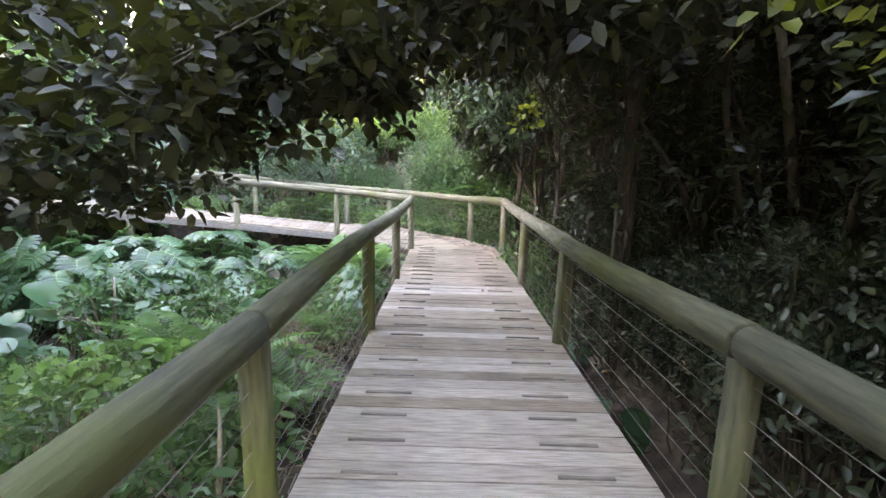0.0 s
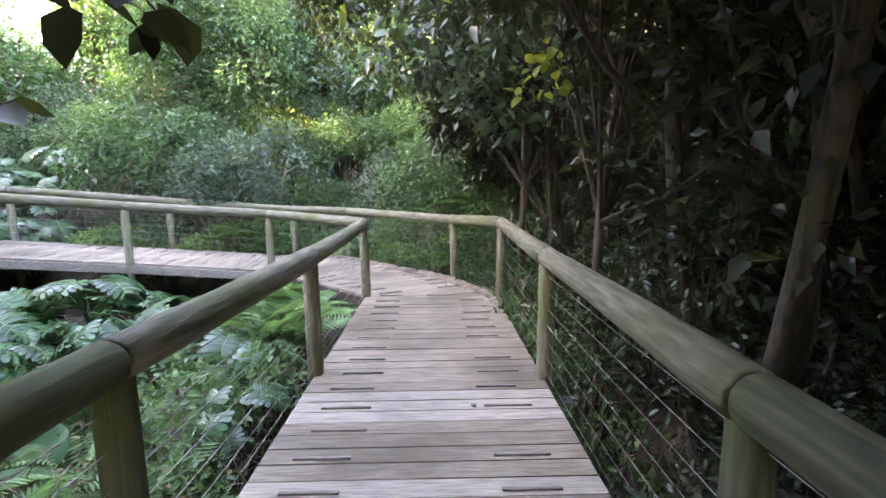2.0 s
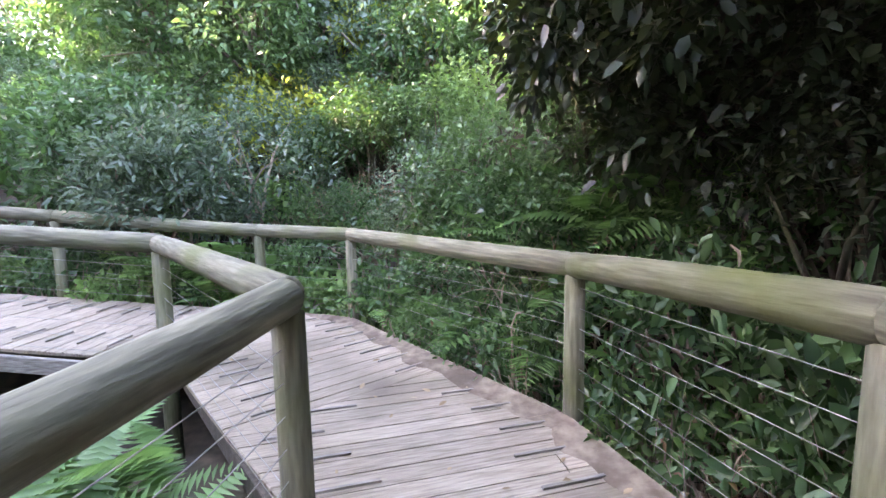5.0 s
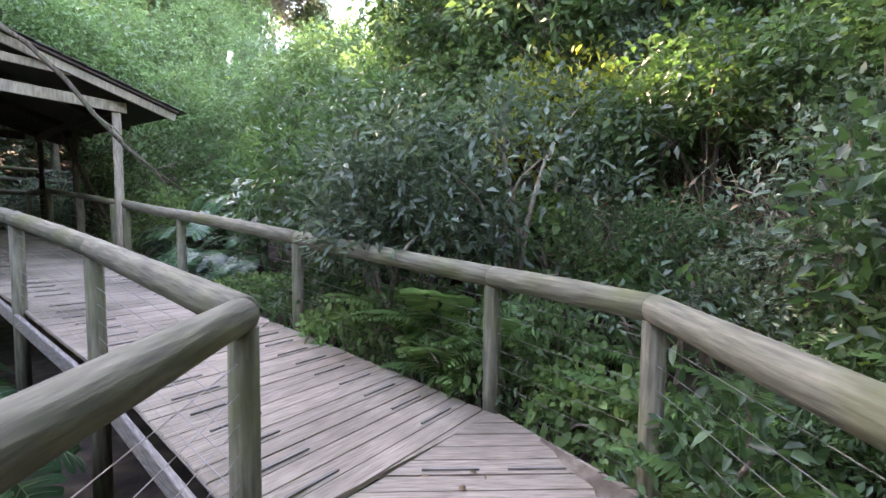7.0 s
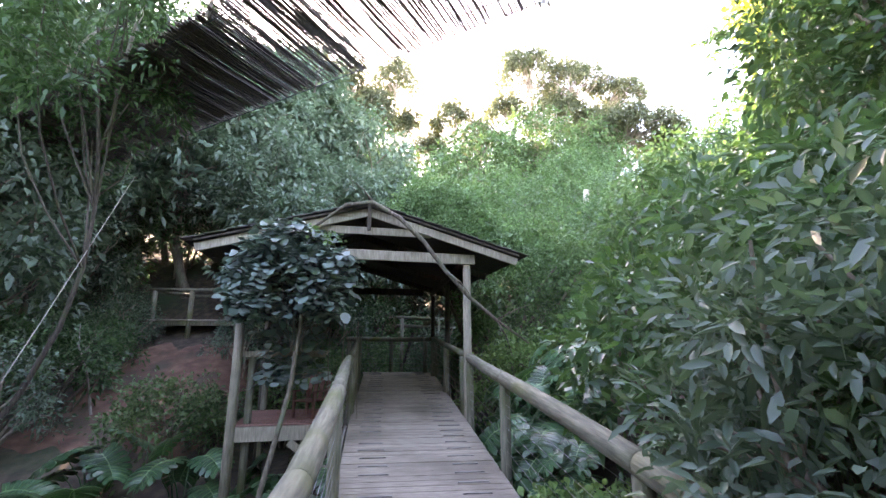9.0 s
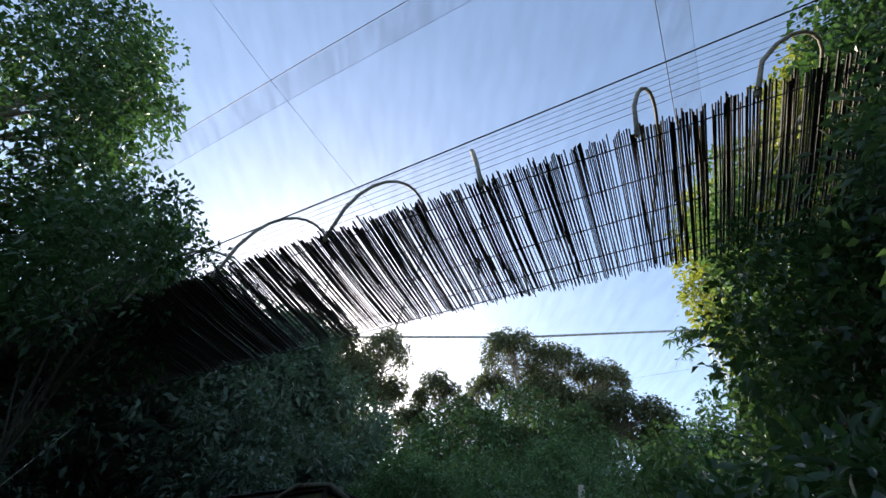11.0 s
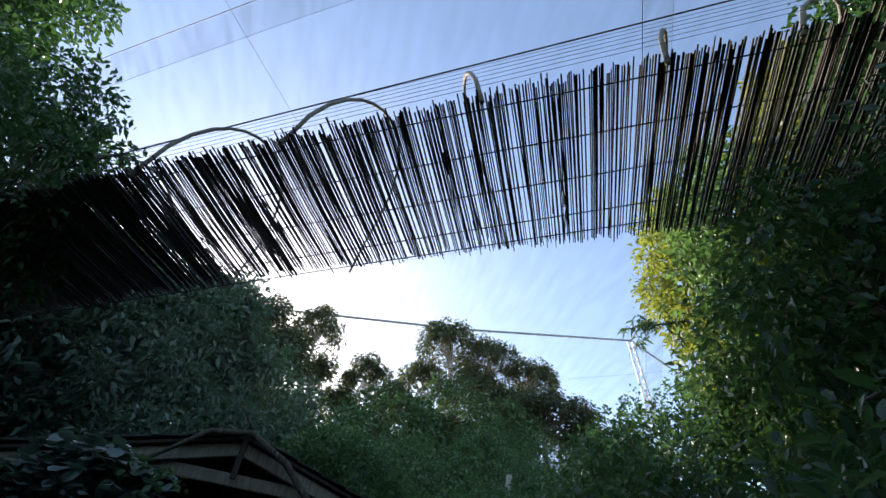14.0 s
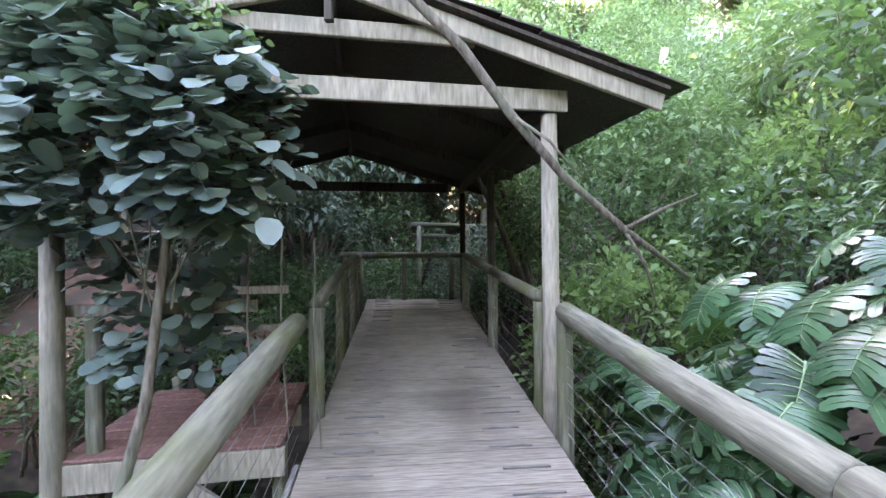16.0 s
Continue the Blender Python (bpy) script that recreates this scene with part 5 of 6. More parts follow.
for i, (x, y, k) in enumerate(((-1.65, 9.0, 1.2), (-1.9, 8.3, 1.3), (-1.4, 8.0, 1.0), (-2.4, 9.3, 1.2))):
    fern((x, y, ground_z(x, y) + 0.45), 330 + i, k, 11)
for i, (x, y, k) in enumerate(((-1.5, 2.0, 0.8), (-1.9, 2.9, 0.9), (-1.45, 3.8, 0.8), (-2.1, 4.4, 1.0), (-1.5, 5.4, 0.8), (-2.6, 1.6, 0.9), (-3.1, 4.9, 1.1), (-2.4, 6.0, 1.0))):
    fern((x, y, ground_z(x, y) + 0.2), 740 + i, k, 10)
for i, (x, y, k) in enumerate(((-1.5, 7.0, 0.9), (-1.35, 6.2, 0.8), (-2.0, 7.6, 1.0), (-6.2, 9.2, 1.2), (-7.6, 8.6, 1.3), (-8.4, 7.6, 1.2), (-4.2, 9.5, 1.1), (-5.2, 9.0, 1.2), (-5.6, 8.2, 1.3), (-6.8, 7.6, 1.3), (-4.0, 8.4, 1.2))):
    split_plant((x, y, ground_z(x, y) + 0.25), 340 + i, k * 0.5, 12, None, 0.95)
for i, (x, y, k) in enumerate(((-7.7, 9.2, 1.3), (-8.1, 8.7, 1.2), (-6.9, 8.9, 1.1), (-8.8, 8.0, 1.1), (-5.8, 9.5, 1.0), (-7.4, 7.8, 1.2), (-3.4, 7.4, 1.2), (-2.6, 6.4, 1.1), (-4.6, 7.0, 1.3))):
    heart_plant((x, y, ground_z(x, y) + 0.15), 350 + i, k * 0.75, 13)
for i, (x, y) in enumerate(((-1.6, 4.8), (-1.7, 3.2), (-1.5, 6.3), (-2.6, 5.6), (-2.2, 2.2), (-1.5, 7.6), (-2.8, 3.6))):
    tangle("dry_twigs", "matted dry brown stalks under the handrail", (x, y, ground_z(x, y) - 0.05), 360 + i, (0.6, 0.9, 0.6), 170, 0.006, TWIG, 260)

for i, (x, y, k) in enumerate(((-5.0, 9.6, 0.8), (-6.4, 9.35, 0.85), (-7.1, 9.0, 0.9), (-6.0, 8.5, 0.8), (-7.9, 8.2, 0.9), (-5.2, 8.4, 0.8), (-6.9, 8.2, 0.85), (-8.6, 8.9, 0.8), (-4.4, 8.9, 0.75), (-3.4, 9.2, 0.7))):
    split_plant((x, y, ground_z(x, y) + 0.45), 760 + i, k * 0.85, 12, None, 0.7)

for i, (x, y) in enumerate(box_places(64, -10.2, -4.6, 5.6, 9.4, 1.15)):
    if x > -5.8:
        continue
    if i % 3 == 2:
        heart_plant((x, y, ground_z(x, y) + 0.1), 800 + i, 1.35, 10)
    else:
        split_plant((x, y, ground_z(x, y) + 0.1), 800 + i, 0.82, 9, None, 1.25)

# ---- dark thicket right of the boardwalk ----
# leaves and stems here are coloured dark to hold the deep shade
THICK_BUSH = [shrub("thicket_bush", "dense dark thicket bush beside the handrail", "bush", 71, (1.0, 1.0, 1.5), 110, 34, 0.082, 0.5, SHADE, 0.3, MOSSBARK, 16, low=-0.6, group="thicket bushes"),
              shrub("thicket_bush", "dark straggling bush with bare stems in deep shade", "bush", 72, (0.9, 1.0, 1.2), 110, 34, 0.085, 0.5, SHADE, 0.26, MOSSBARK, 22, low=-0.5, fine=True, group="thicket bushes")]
near_right = [(2.05 + 0.2 * math.sin(y * 5), y) for y in [-3 + 0.85 * i for i in range(14)]]
back_right = box_places(56, 3.4, 8.6, -4, 9.5, 1.5)
scatter(THICK_BUSH[1], near_right, 81, 0.55, 0.75)
scatter(THICK_BUSH[0], back_right, 82, 1.1, 1.6)
for i in range(7):
    y = -1 + 1.6 * i
    heart_plant((1.5, y, ground_z(1.5, y) - 0.05), 380 + i, 0.8, 7)
    tangle("dry_twigs", "bare stems and dry twigs in the dark thicket", (1.75, y + 0.6, ground_z(1.7, y) - 0.1), 390 + i, (0.2, 0.8, 1.2), 60, 0.005, MOSSBARK, 30)
for i, (x, y, h, r, lx) in enumerate(((1.72, 6.45, 5.6, 0.055, 0.15), (1.95, 5.4, 6.5, 0.075, 0.3), (1.78, 5.15, 6.0, 0.05, 0.1), (1.6, 8.1, 5.2, 0.06, -0.4), (2.5, 6.6, 6.5, 0.09, 0.5))):
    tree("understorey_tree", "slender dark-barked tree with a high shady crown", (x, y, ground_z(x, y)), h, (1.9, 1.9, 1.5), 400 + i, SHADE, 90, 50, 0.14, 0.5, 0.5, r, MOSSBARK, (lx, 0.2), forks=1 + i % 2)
# the last three stand unseen behind the start, added to shade it
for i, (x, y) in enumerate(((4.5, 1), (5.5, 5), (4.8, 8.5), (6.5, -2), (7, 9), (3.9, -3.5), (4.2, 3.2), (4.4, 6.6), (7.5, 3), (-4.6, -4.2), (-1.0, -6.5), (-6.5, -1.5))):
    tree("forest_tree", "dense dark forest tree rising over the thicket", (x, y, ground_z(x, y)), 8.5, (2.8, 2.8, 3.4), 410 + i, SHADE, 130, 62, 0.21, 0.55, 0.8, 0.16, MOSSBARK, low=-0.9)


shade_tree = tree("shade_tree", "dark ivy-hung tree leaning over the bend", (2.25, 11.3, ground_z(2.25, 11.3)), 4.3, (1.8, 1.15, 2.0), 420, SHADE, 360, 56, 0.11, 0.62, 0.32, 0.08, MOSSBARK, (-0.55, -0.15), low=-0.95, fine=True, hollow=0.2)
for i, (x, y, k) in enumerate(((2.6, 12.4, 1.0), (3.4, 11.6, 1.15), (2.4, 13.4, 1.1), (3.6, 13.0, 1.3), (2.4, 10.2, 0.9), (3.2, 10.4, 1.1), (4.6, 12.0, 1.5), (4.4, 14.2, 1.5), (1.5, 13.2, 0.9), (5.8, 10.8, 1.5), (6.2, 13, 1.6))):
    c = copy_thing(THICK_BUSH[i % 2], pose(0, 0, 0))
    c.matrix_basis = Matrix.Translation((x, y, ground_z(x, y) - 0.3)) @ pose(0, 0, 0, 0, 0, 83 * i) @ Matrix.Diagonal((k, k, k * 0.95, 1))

# unseen boughs above the bend, added to keep direct sun off the tree
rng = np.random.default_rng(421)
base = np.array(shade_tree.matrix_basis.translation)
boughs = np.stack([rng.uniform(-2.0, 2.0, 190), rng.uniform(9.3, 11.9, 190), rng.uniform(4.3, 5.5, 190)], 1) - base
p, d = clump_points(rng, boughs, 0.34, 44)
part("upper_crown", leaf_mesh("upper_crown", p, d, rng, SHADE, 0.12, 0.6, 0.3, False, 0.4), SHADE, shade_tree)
m = Mesh()
for k in range(9):
    q, a = Vector(boughs[k * 20]), Vector((-0.45, -0.1, 2.3))
    m.tube([a.lerp(q, g / 5) + Vector((0, 0, 0.25 * math.sin(math.pi * g / 5))) for g in range(6)], [0.035 * (1 - 0.16 * g) for g in range(6)], 6, False)
part("upper_limb", m, MOSSBARK, shade_tree, smooth=True)


def grey_bough():
    """A low bough of broad blue-grey leaves that leans over the rail before the bend."""
    rng = np.random.default_rng(431)
    root = Vector((1.75, 8.25, ground_z(1.75, 8.25)))
    t = thing("leaning_sapling", "leaning sapling with broad blue-grey leaves over the handrail", "tree", tuple(root))
    c = np.stack([rng.normal(1.0, 0.45, 46), rng.normal(8.0, 0.3, 46), rng.normal(2.65, 0.28, 46)], 1) - np.array(root)
    p, d = clump_points(rng, c, 0.2, 15)
    part("crown", leaf_mesh("crown", p, d * [1, 1, 0.4], rng, GREY, 0.13, 0.72, 0.3, True, 0.4), GREY, t)
    m = Mesh()
    head = Vector((-0.5, -0.2, 2.5 - root.z))
    m.tube([(0, 0, -0.3), (0.05, 0, 1.2), (-0.1, -0.05, 2.3), tuple(head)], [0.045, 0.04, 0.032, 0.02], 8, False)
    part("trunk", m, MOSSBARK, t, smooth=True)
    m = Mesh()
    stems_to(m, rng, (-0.1, -0.05, 2.3), c, 0.009, 0.15, 12)
    tagged(part("branchwork", m, MOSSBARK, t, smooth=True), kind="stuff")


grey_bough()


def overhang():
    """Boughs that arch over the boardwalk near its start."""
    rng = np.random.default_rng(77)
    root = Vector((3.3, 2.3, ground_z(3.3, 2.3)))
    t = thing("overhanging_tree", "dark leafy tree arching low over the boardwalk", "tree", tuple(root))
    n = 1230
    x = np.concatenate([rng.uniform(-5.2, 1.2, 520), rng.uniform(0.7, 4.2, 460), rng.uniform(-4.5, 1.5, 250)])
    y = np.concatenate([rng.uniform(2.4, 4.9, 520), rng.uniform(-3.5, 7.2, 460), rng.uniform(-5, 2.2, 250)]) + 0.25 * np.maximum(0, -x - 2)
    floor_z = np.where(x > -0.55, 2.5, np.where(x > -1.3, 1.95, np.where(x > -2.2, 1.65, 1.2)))
    z = floor_z + rng.uniform(0, 1, n) ** 1.5 * (4.2 - floor_z)
    # the last set hangs over and behind the start, added for its shade
    z[-250:] = rng.uniform(2.9, 4.6, 250)
    # unseen roof of leaves added behind the start to shade it, then low sprays over the left rail and above the middle
    for count, xs, ys, zs in ((260, (-3.2, 4.0), (-6.0, 0.7), (3.2, 4.8)), (70, (-2.1, -0.5), (3.35, 4.1), (2.0, 2.6)), (34, (-0.4, 0.9), (5.2, 6.0), (2.75, 3.1))):
        x = np.concatenate([x, rng.uniform(*xs, count)])
        y = np.concatenate([y, rng.uniform(*ys, count)])
        z = np.concatenate([z, rng.uniform(*zs, count)])
        n += count
    near_path = (y > 4.4) & (x < 1.4) & (z < 2.7)
    z[near_path] = rng.uniform(3.1, 4.3, near_path.sum())
    c = np.stack([x, y, z], 1) - np.array(root)
    p, d = clump_points(rng, c, 0.26 * rng.uniform(0.6, 1.2, n), 30)
    part("crown", leaf_mesh("crown", p, d * [1, 1, 0.4], rng, CANOPY_SHADE, 0.125, 0.68, 0.2, True, 0.5), CANOPY_SHADE, t)
    # sprigs whose yellow-green colour paints sunlight on the bough tips
    s = np.array([(0.2, 6.4, 3.0), (-0.5, 6.2, 2.9), (-1.9, 3.4, 2.0), (1.05, 6.6, 2.3), (1.2, 6.7, 2.42), (-0.1, 5.6, 2.9), (2.0, 5.2, 2.6), (1.75, 2.1, 2.12), (2.1, 2.3, 2.3), (1.35, 2.2, 2.3)]) - np.array(root)
    p, d = clump_points(rng, s, 0.22, 20)
    part("pale_leaves", leaf_mesh("pale_leaves", p, d * [1, 1, 0.3], rng, LIME, 0.1, 0.78, 0.25, True, 0.5), LIME, t, "leaves at the bough tips tinted yellow-green as if sunlit")
    m = Mesh()
    m.tube([(0, 0, -0.3), (-0.1, 0.1, 1.4), (-0.6, 0.4, 2.6), (-1.6, 0.8, 3.3), (-3.2, 1.1, 3.5), (-5.4, 1.3, 3.1), (-7.6, 1.8, 2.5)], [0.09, 0.08, 0.07, 0.06, 0.05, 0.035, 0.02], 9, False)
    m.tube([(-0.6, 0.4, 2.6), (-1.3, 1.3, 3.3), (-2.6, 2.4, 3.6), (-4.4, 2.8, 3.0)], [0.07, 0.055, 0.04, 0.015], 8, False)
    for i in range(46):
        q = Vector(c[i * 9])
        a = Vector((max(-6, q.x * 0.8), 1.0 + 0.12 * abs(q.x), 3.2))
        o = Vector(rng.normal(0, 0.12, 3))
        m.tube([a.lerp(q, g / 5) + o * math.sin(math.pi * g / 5) for g in range(6)], [0.016 * (1 - 0.14 * g) for g in range(6)], 5, False)
    part("trunk", m, MOSSBARK, t, smooth=True)


overhang()

# ---- big trees and far woods ----
def gum(at, tiers, seed, mat=GUM, leaf=0.32, per=64):
    """Forked pale trunks that carry separate flattened tiers of leaves; tiers are (dx, dy, top, half width, thickness)."""
    rng = np.random.default_rng(seed)
    x, y = at
    z = ground_z(x, y)
    t = thing("gum_tree", "tall open-crowned gum tree with pale forking trunks", "tree", (x, y, z))
    cs, m = [], Mesh()
    for dx, dy, top, r, h in tiers:
        n = int(18 + 8 * r * r)
        a, k = rng.uniform(0, 2 * math.pi, n), np.sqrt(rng.uniform(0, 1, n))
        dome = np.sqrt(np.maximum(0.0, 1 - k * k))
        cz = top - z - 0.4 - h * (1 - dome) * 0.8 - rng.uniform(0, 0.55, n) * h
        c = np.stack([dx + r * k * np.cos(a), dy + r * k * np.sin(a), cz], 1)
        cs.append(c)
        low = Vector((dx * 0.15 + rng.normal(0, 0.25), dy * 0.15 + rng.normal(0, 0.25), -0.4))
        fork = Vector((dx * 0.75, dy * 0.75, (top - z) * 0.62))
        head = Vector((dx, dy, top - z - h * 0.9))
        bow = Vector(rng.normal(0, 0.5, 3))
        m.tube([low, low.lerp(fork, 0.5) + bow, fork, head], [0.24, 0.2, 0.15, 0.09], 7, False)
        for j in range(max(5, int(n * 0.35))):
            q = Vector(c[rng.integers(n)])
            s0 = fork.lerp(head, rng.uniform(0.1, 1.0))
            o = Vector(rng.normal(0, 0.1, 3)) * (q - s0).length
            m.tube([s0.lerp(q, g / 4) + o * math.sin(math.pi * g / 4) for g in range(5)], [0.07, 0.055, 0.04, 0.03, 0.015], 5, False)
    c = np.concatenate(cs)
    p, d = clump_points(rng, c, 0.72 * rng.uniform(0.55, 1.25, len(c)), per)
    part("crown", leaf_mesh("crown", p, d * [1, 1, 0.5], rng, mat, leaf, 0.36, 0.5, False, 0.5), mat, t)
    part("trunk", m, PALEBARK, t, smooth=True)


gum((-40, 6.6), ((0, 0.6, 29.0, 2.2, 4.2), (0, -1.8, 25.5, 1.7, 2.2), (0, 1.6, 23.5, 1.5, 2.5), (-1, -0.6, 20.5, 2.4, 3.0)), 501)
gum((-40, 20.5), ((0, -0.9, 29.8, 2.9, 3.6), (0, 3.2, 28.6, 2.9, 3.2), (0, 7.0, 26.8, 2.6, 2.2), (0, -3.4, 25.4, 1.7, 2.6), (0, 1.5, 24.6, 3.0, 2.6), (0, 5.2, 23.6, 2.4, 2.0), (-1, -1.6, 20.5, 2.6, 2.6)), 502)
gum((-36, 26.4), ((0, 0.2, 20.8, 4.2, 2.4), (0.5, -3.0, 18.4, 2.0, 2.0), (0, 3.6, 19.2, 1.6, 1.6)), 503)
gum((-40, -2.6), ((0, 0.6, 29.8, 2.2, 3.0), (0, -2.2, 28.4, 1.7, 2.2), (0, 1.8, 25.6, 1.4, 2.0), (0, -1.0, 24.0, 2.0, 2.4)), 504)
# extra gum added in the sun's path to keep direct sun off the bend
gum((-36, 2.6), ((0, -1.9, 26.4, 2.0, 3.0), (0, 1.0, 25.6, 1.9, 3.0), (0, 3.2, 22.6, 2.0, 3.0), (0, -0.6, 21.8, 2.4, 3.2)), 509)
gum((-39, 12.6), ((0, 0, 24.0, 2.2, 3.6), (0, 2.6, 21.6, 2.2, 3.0), (0, -2.2, 20.5, 1.8, 2.8), (0, 0.4, 18.2, 2.8, 3.0)), 505)
gum((-38, 19.5), ((0, 0, 18.6, 2.6, 3.0), (0, 3.2, 17.4, 2.2, 3.0), (0, -3.0, 17.2, 2.2, 3.0)), 506)
gum((-38, 32.5), ((0, 0, 17.5, 3.2, 3.0), (0, 3.4, 16.5, 2.4, 2.6)), 507)
gum((-42, -10.5), ((0, 0, 25.0, 3.2, 3.0), (0, -4.0, 23.5, 3.0, 3.0), (0, 3.0, 22.0, 2.2, 2.6)), 508)
MID_TREE = tree("slope_tree", "dense rounded tree on the far slope", (-24, 12, ground_z(-24, 12)), 7.5, (3.2, 3.2, 3.0), 520, GREEN, 120, 38, 0.3, 0.42, 0.8, 0.16, BARK, low=-0.7)
GREY_TREE = tree("slope_tree", "grey-green creeper-hung tree on the far slope", (-19, 2, ground_z(-19, 2)), 10, (3.2, 3.2, 4.0), 521, GREY, 150, 42, 0.33, 0.45, 0.7, 0.18, BARK, low=-0.9)
for i, (x, y, k) in enumerate(((-22, 18, 0.42), (-26, 21, 0.45), (-28, 8, 0.9), (-27, 27, 0.5), (-29, 14, 0.7), (-30, 3, 1.0), (-6, 24, 1.1), (-4, 26, 1.4), (3, 24, 1.4), (8, 18, 1.3), (-31, 35, 1.4), (-27, 16.5, 0.75), (-25, 20, 0.52), (-31, 23, 0.7), (-13, 17.5, 0.62), (-17, 19, 0.6), (-10.5, 19.5, 0.7), (-22.5, 12.0, 0.95), (-20.5, 15.2, 0.66), (-25, 10.2, 1.05), (-26, 14, 0.82), (-24, 17.2, 0.6), (-28, 19, 0.68), (-30, 27, 0.75), (-33, 21, 0.8), (-33, 31, 0.9), (-15.5, 17.6, 0.6), (-18.2, 16.6, 0.52), (-34, 4.5, 1.2), (-35, 9.5, 1.25), (-34, 14, 1.2), (-35, 18.5, 1.15), (-35, 22.5, 1.05), (-35, 31.5, 1.0))):
    copy_thing(MID_TREE, pose(0, 0, 0)).matrix_basis = Matrix.Translation((x, y, ground_z(x, y) - 0.4)) @ pose(0, 0, 0, 0, 0, 50 * i) @ Matrix.Diagonal((k, k, k, 1))
for i, (x, y, k) in enumerate(((-17.8, 6.2, 0.7), (-20.5, 6.5, 0.82), (-17, -1.5, 1.1), (-14, -4, 1.1), (-22, -3, 1.3), (-9.5, -5, 1.1), (-24, 4, 1.1), (-12.5, 0.5, 0.75), (-5, -6, 1.1), (-26, -8, 1.4), (-17, -9, 1.4), (-10, -11, 1.4), (-2, -9, 1.3), (3, -9, 1.3), (-22, 0.5, 1.2), (-27, -2, 1.3), (-31, -7, 1.3), (-21.5, 3.6, 1.0), (-22.5, 8.2, 0.88), (-19, 4.6, 0.75), (-25, 6.5, 1.0), (-23.5, 10.4, 0.72), (-18.5, -4.5, 0.9), (-20.5, 0.2, 0.8), (-24.5, -5.5, 1.1), (-16.0, -0.6, 0.6))):
    copy_thing(GREY_TREE, pose(0, 0, 0)).matrix_basis = Matrix.Translation((x, y, ground_z(x, y) - 0.4)) @ pose(0, 0, 0, 0, 0, 64 * i) @ Matrix.Diagonal((k, k, k, 1))
tree("tall_tree", "tall dark broadleaf tree at the edge of the gulley", (-9.8, -1.2, ground_z(-9.8, -1.2)), 21.5, (3.0, 3.0, 7.2), 530, DEEP, 420, 62, 0.22, 0.5, 0.62, 0.26, BARK, low=-0.95)
tree("tall_tree", "dark green tree with an open twiggy crown beside the gulley", (-10.4, 2.6, ground_z(-10.4, 2.6)), 11.2, (1.7, 1.9, 2.4), 531, DEEP, 150, 46, 0.17, 0.42, 0.42, 0.06, MOSSBARK, (0.2, 1.9), low=-0.9)
tree("tall_tree", "dark broadleaf tree rising over the gulley edge", (-13.4, 0.6, ground_z(-13.4, 0.6)), 13.5, (2.2, 2.4, 4.4), 532, DEEP, 260, 56, 0.2, 0.5, 0.55, 0.09, MOSSBARK, low=-0.95)
for i, (x, y, top, r, mat) in enumerate(((-6.5, 16.0, 7.1, 1.5, DEEP), (-5.2, 17.0, 7.2, 1.7, GREEN), (-3.6, 18.2, 7.4, 2.0, DEEP), (-1.5, 18.4, 8, 2.2, DEEP), (0.6, 17.4, 8.5, 2.2, DEEP), (2.8, 15.2, 9, 2.2, DEEP), (-5.6, 18.8, 7.2, 2.0, DEEP), (-3.4, 20.2, 8, 2.2, DEEP), (-7.0, 18.0, 6.8, 1.8, DEEP), (-4.4, 15.9, 6.6, 1.2, GREEN))):
    z = ground_z(x, y)
    tree("creeper_clad_tree", "tree smothered in light green climbing creeper", (x, y, z), top - z, (r, r, (top - z) * 0.46), 540 + i, mat, 170, 44, 0.13, 0.5, 0.42, 0.14, BARK, low=-0.9)

for i, (x, y, top, r, mat) in enumerate(((-11.6, 20.6, 15.5, 1.9, LIME), (-9.4, 19.6, 13.5, 1.9, BRIGHT), (-7.4, 20.4, 15.0, 2.2, LIME), (-5.0, 19.8, 13.5, 2.1, DEEP), (-2.6, 21.0, 15.0, 2.4, LIME), (0.4, 20.6, 14.5, 2.4, GREEN))):
    z = ground_z(x, y)
    tree("creeper_clad_tree", "tall tree hung with sunlit yellow-green creeper", (x, y, z), top - z, (r, r, (top - z) * 0.47), 560 + i, mat, 300, 46, 0.17, 0.55, 0.45, 0.16, BARK, low=-0.95)


def spray():
    """A thin bough with long drooping leaves that reaches out of the creeper wall."""
    rng = np.random.default_rng(571)
    at = Vector((-11.0, 18.6, ground_z(-11.0, 18.6)))
    t = thing("leafy_sapling", "slender sapling with long narrow leaves reaching from creeper", "tree", tuple(at))
    m = Mesh()
    top = Vector((-1.6, -0.6, 9.6 - at.z))
    m.tube([(0, 0, -0.3), (0.2, 0.1, 3.0), (-0.3, 0, 5.6), tuple(top)], [0.06, 0.05, 0.04, 0.012], 7, False)
    pts = []
    for k in range(16):
        a = Vector((-0.3, 0, 5.6)).lerp(top, 0.1 + 0.06 * k)
        e = a + Vector((rng.uniform(-0.9, 0.2), rng.uniform(-0.6, 0.5), rng.uniform(-0.5, 0.6)))
        m.tube([a, a.lerp(e, 0.5) + Vector((0, 0, 0.08)), e], [0.014, 0.01, 0.004], 5, False)
        pts += [tuple(a.lerp(e, f)) for f in np.linspace(0.25, 1, 16)]
    part("trunk", m, BARK, t, smooth=True)
    p = np.array(pts)
    part("leaves", leaf_mesh("leaves", p, rng.normal(0, 1, (len(p), 3)) * [1, 1, 0.6] - [0, 0, 0.4], rng, GREEN, 0.2, 0.24, 0.3, True, 0.3), GREEN, t)


spray()

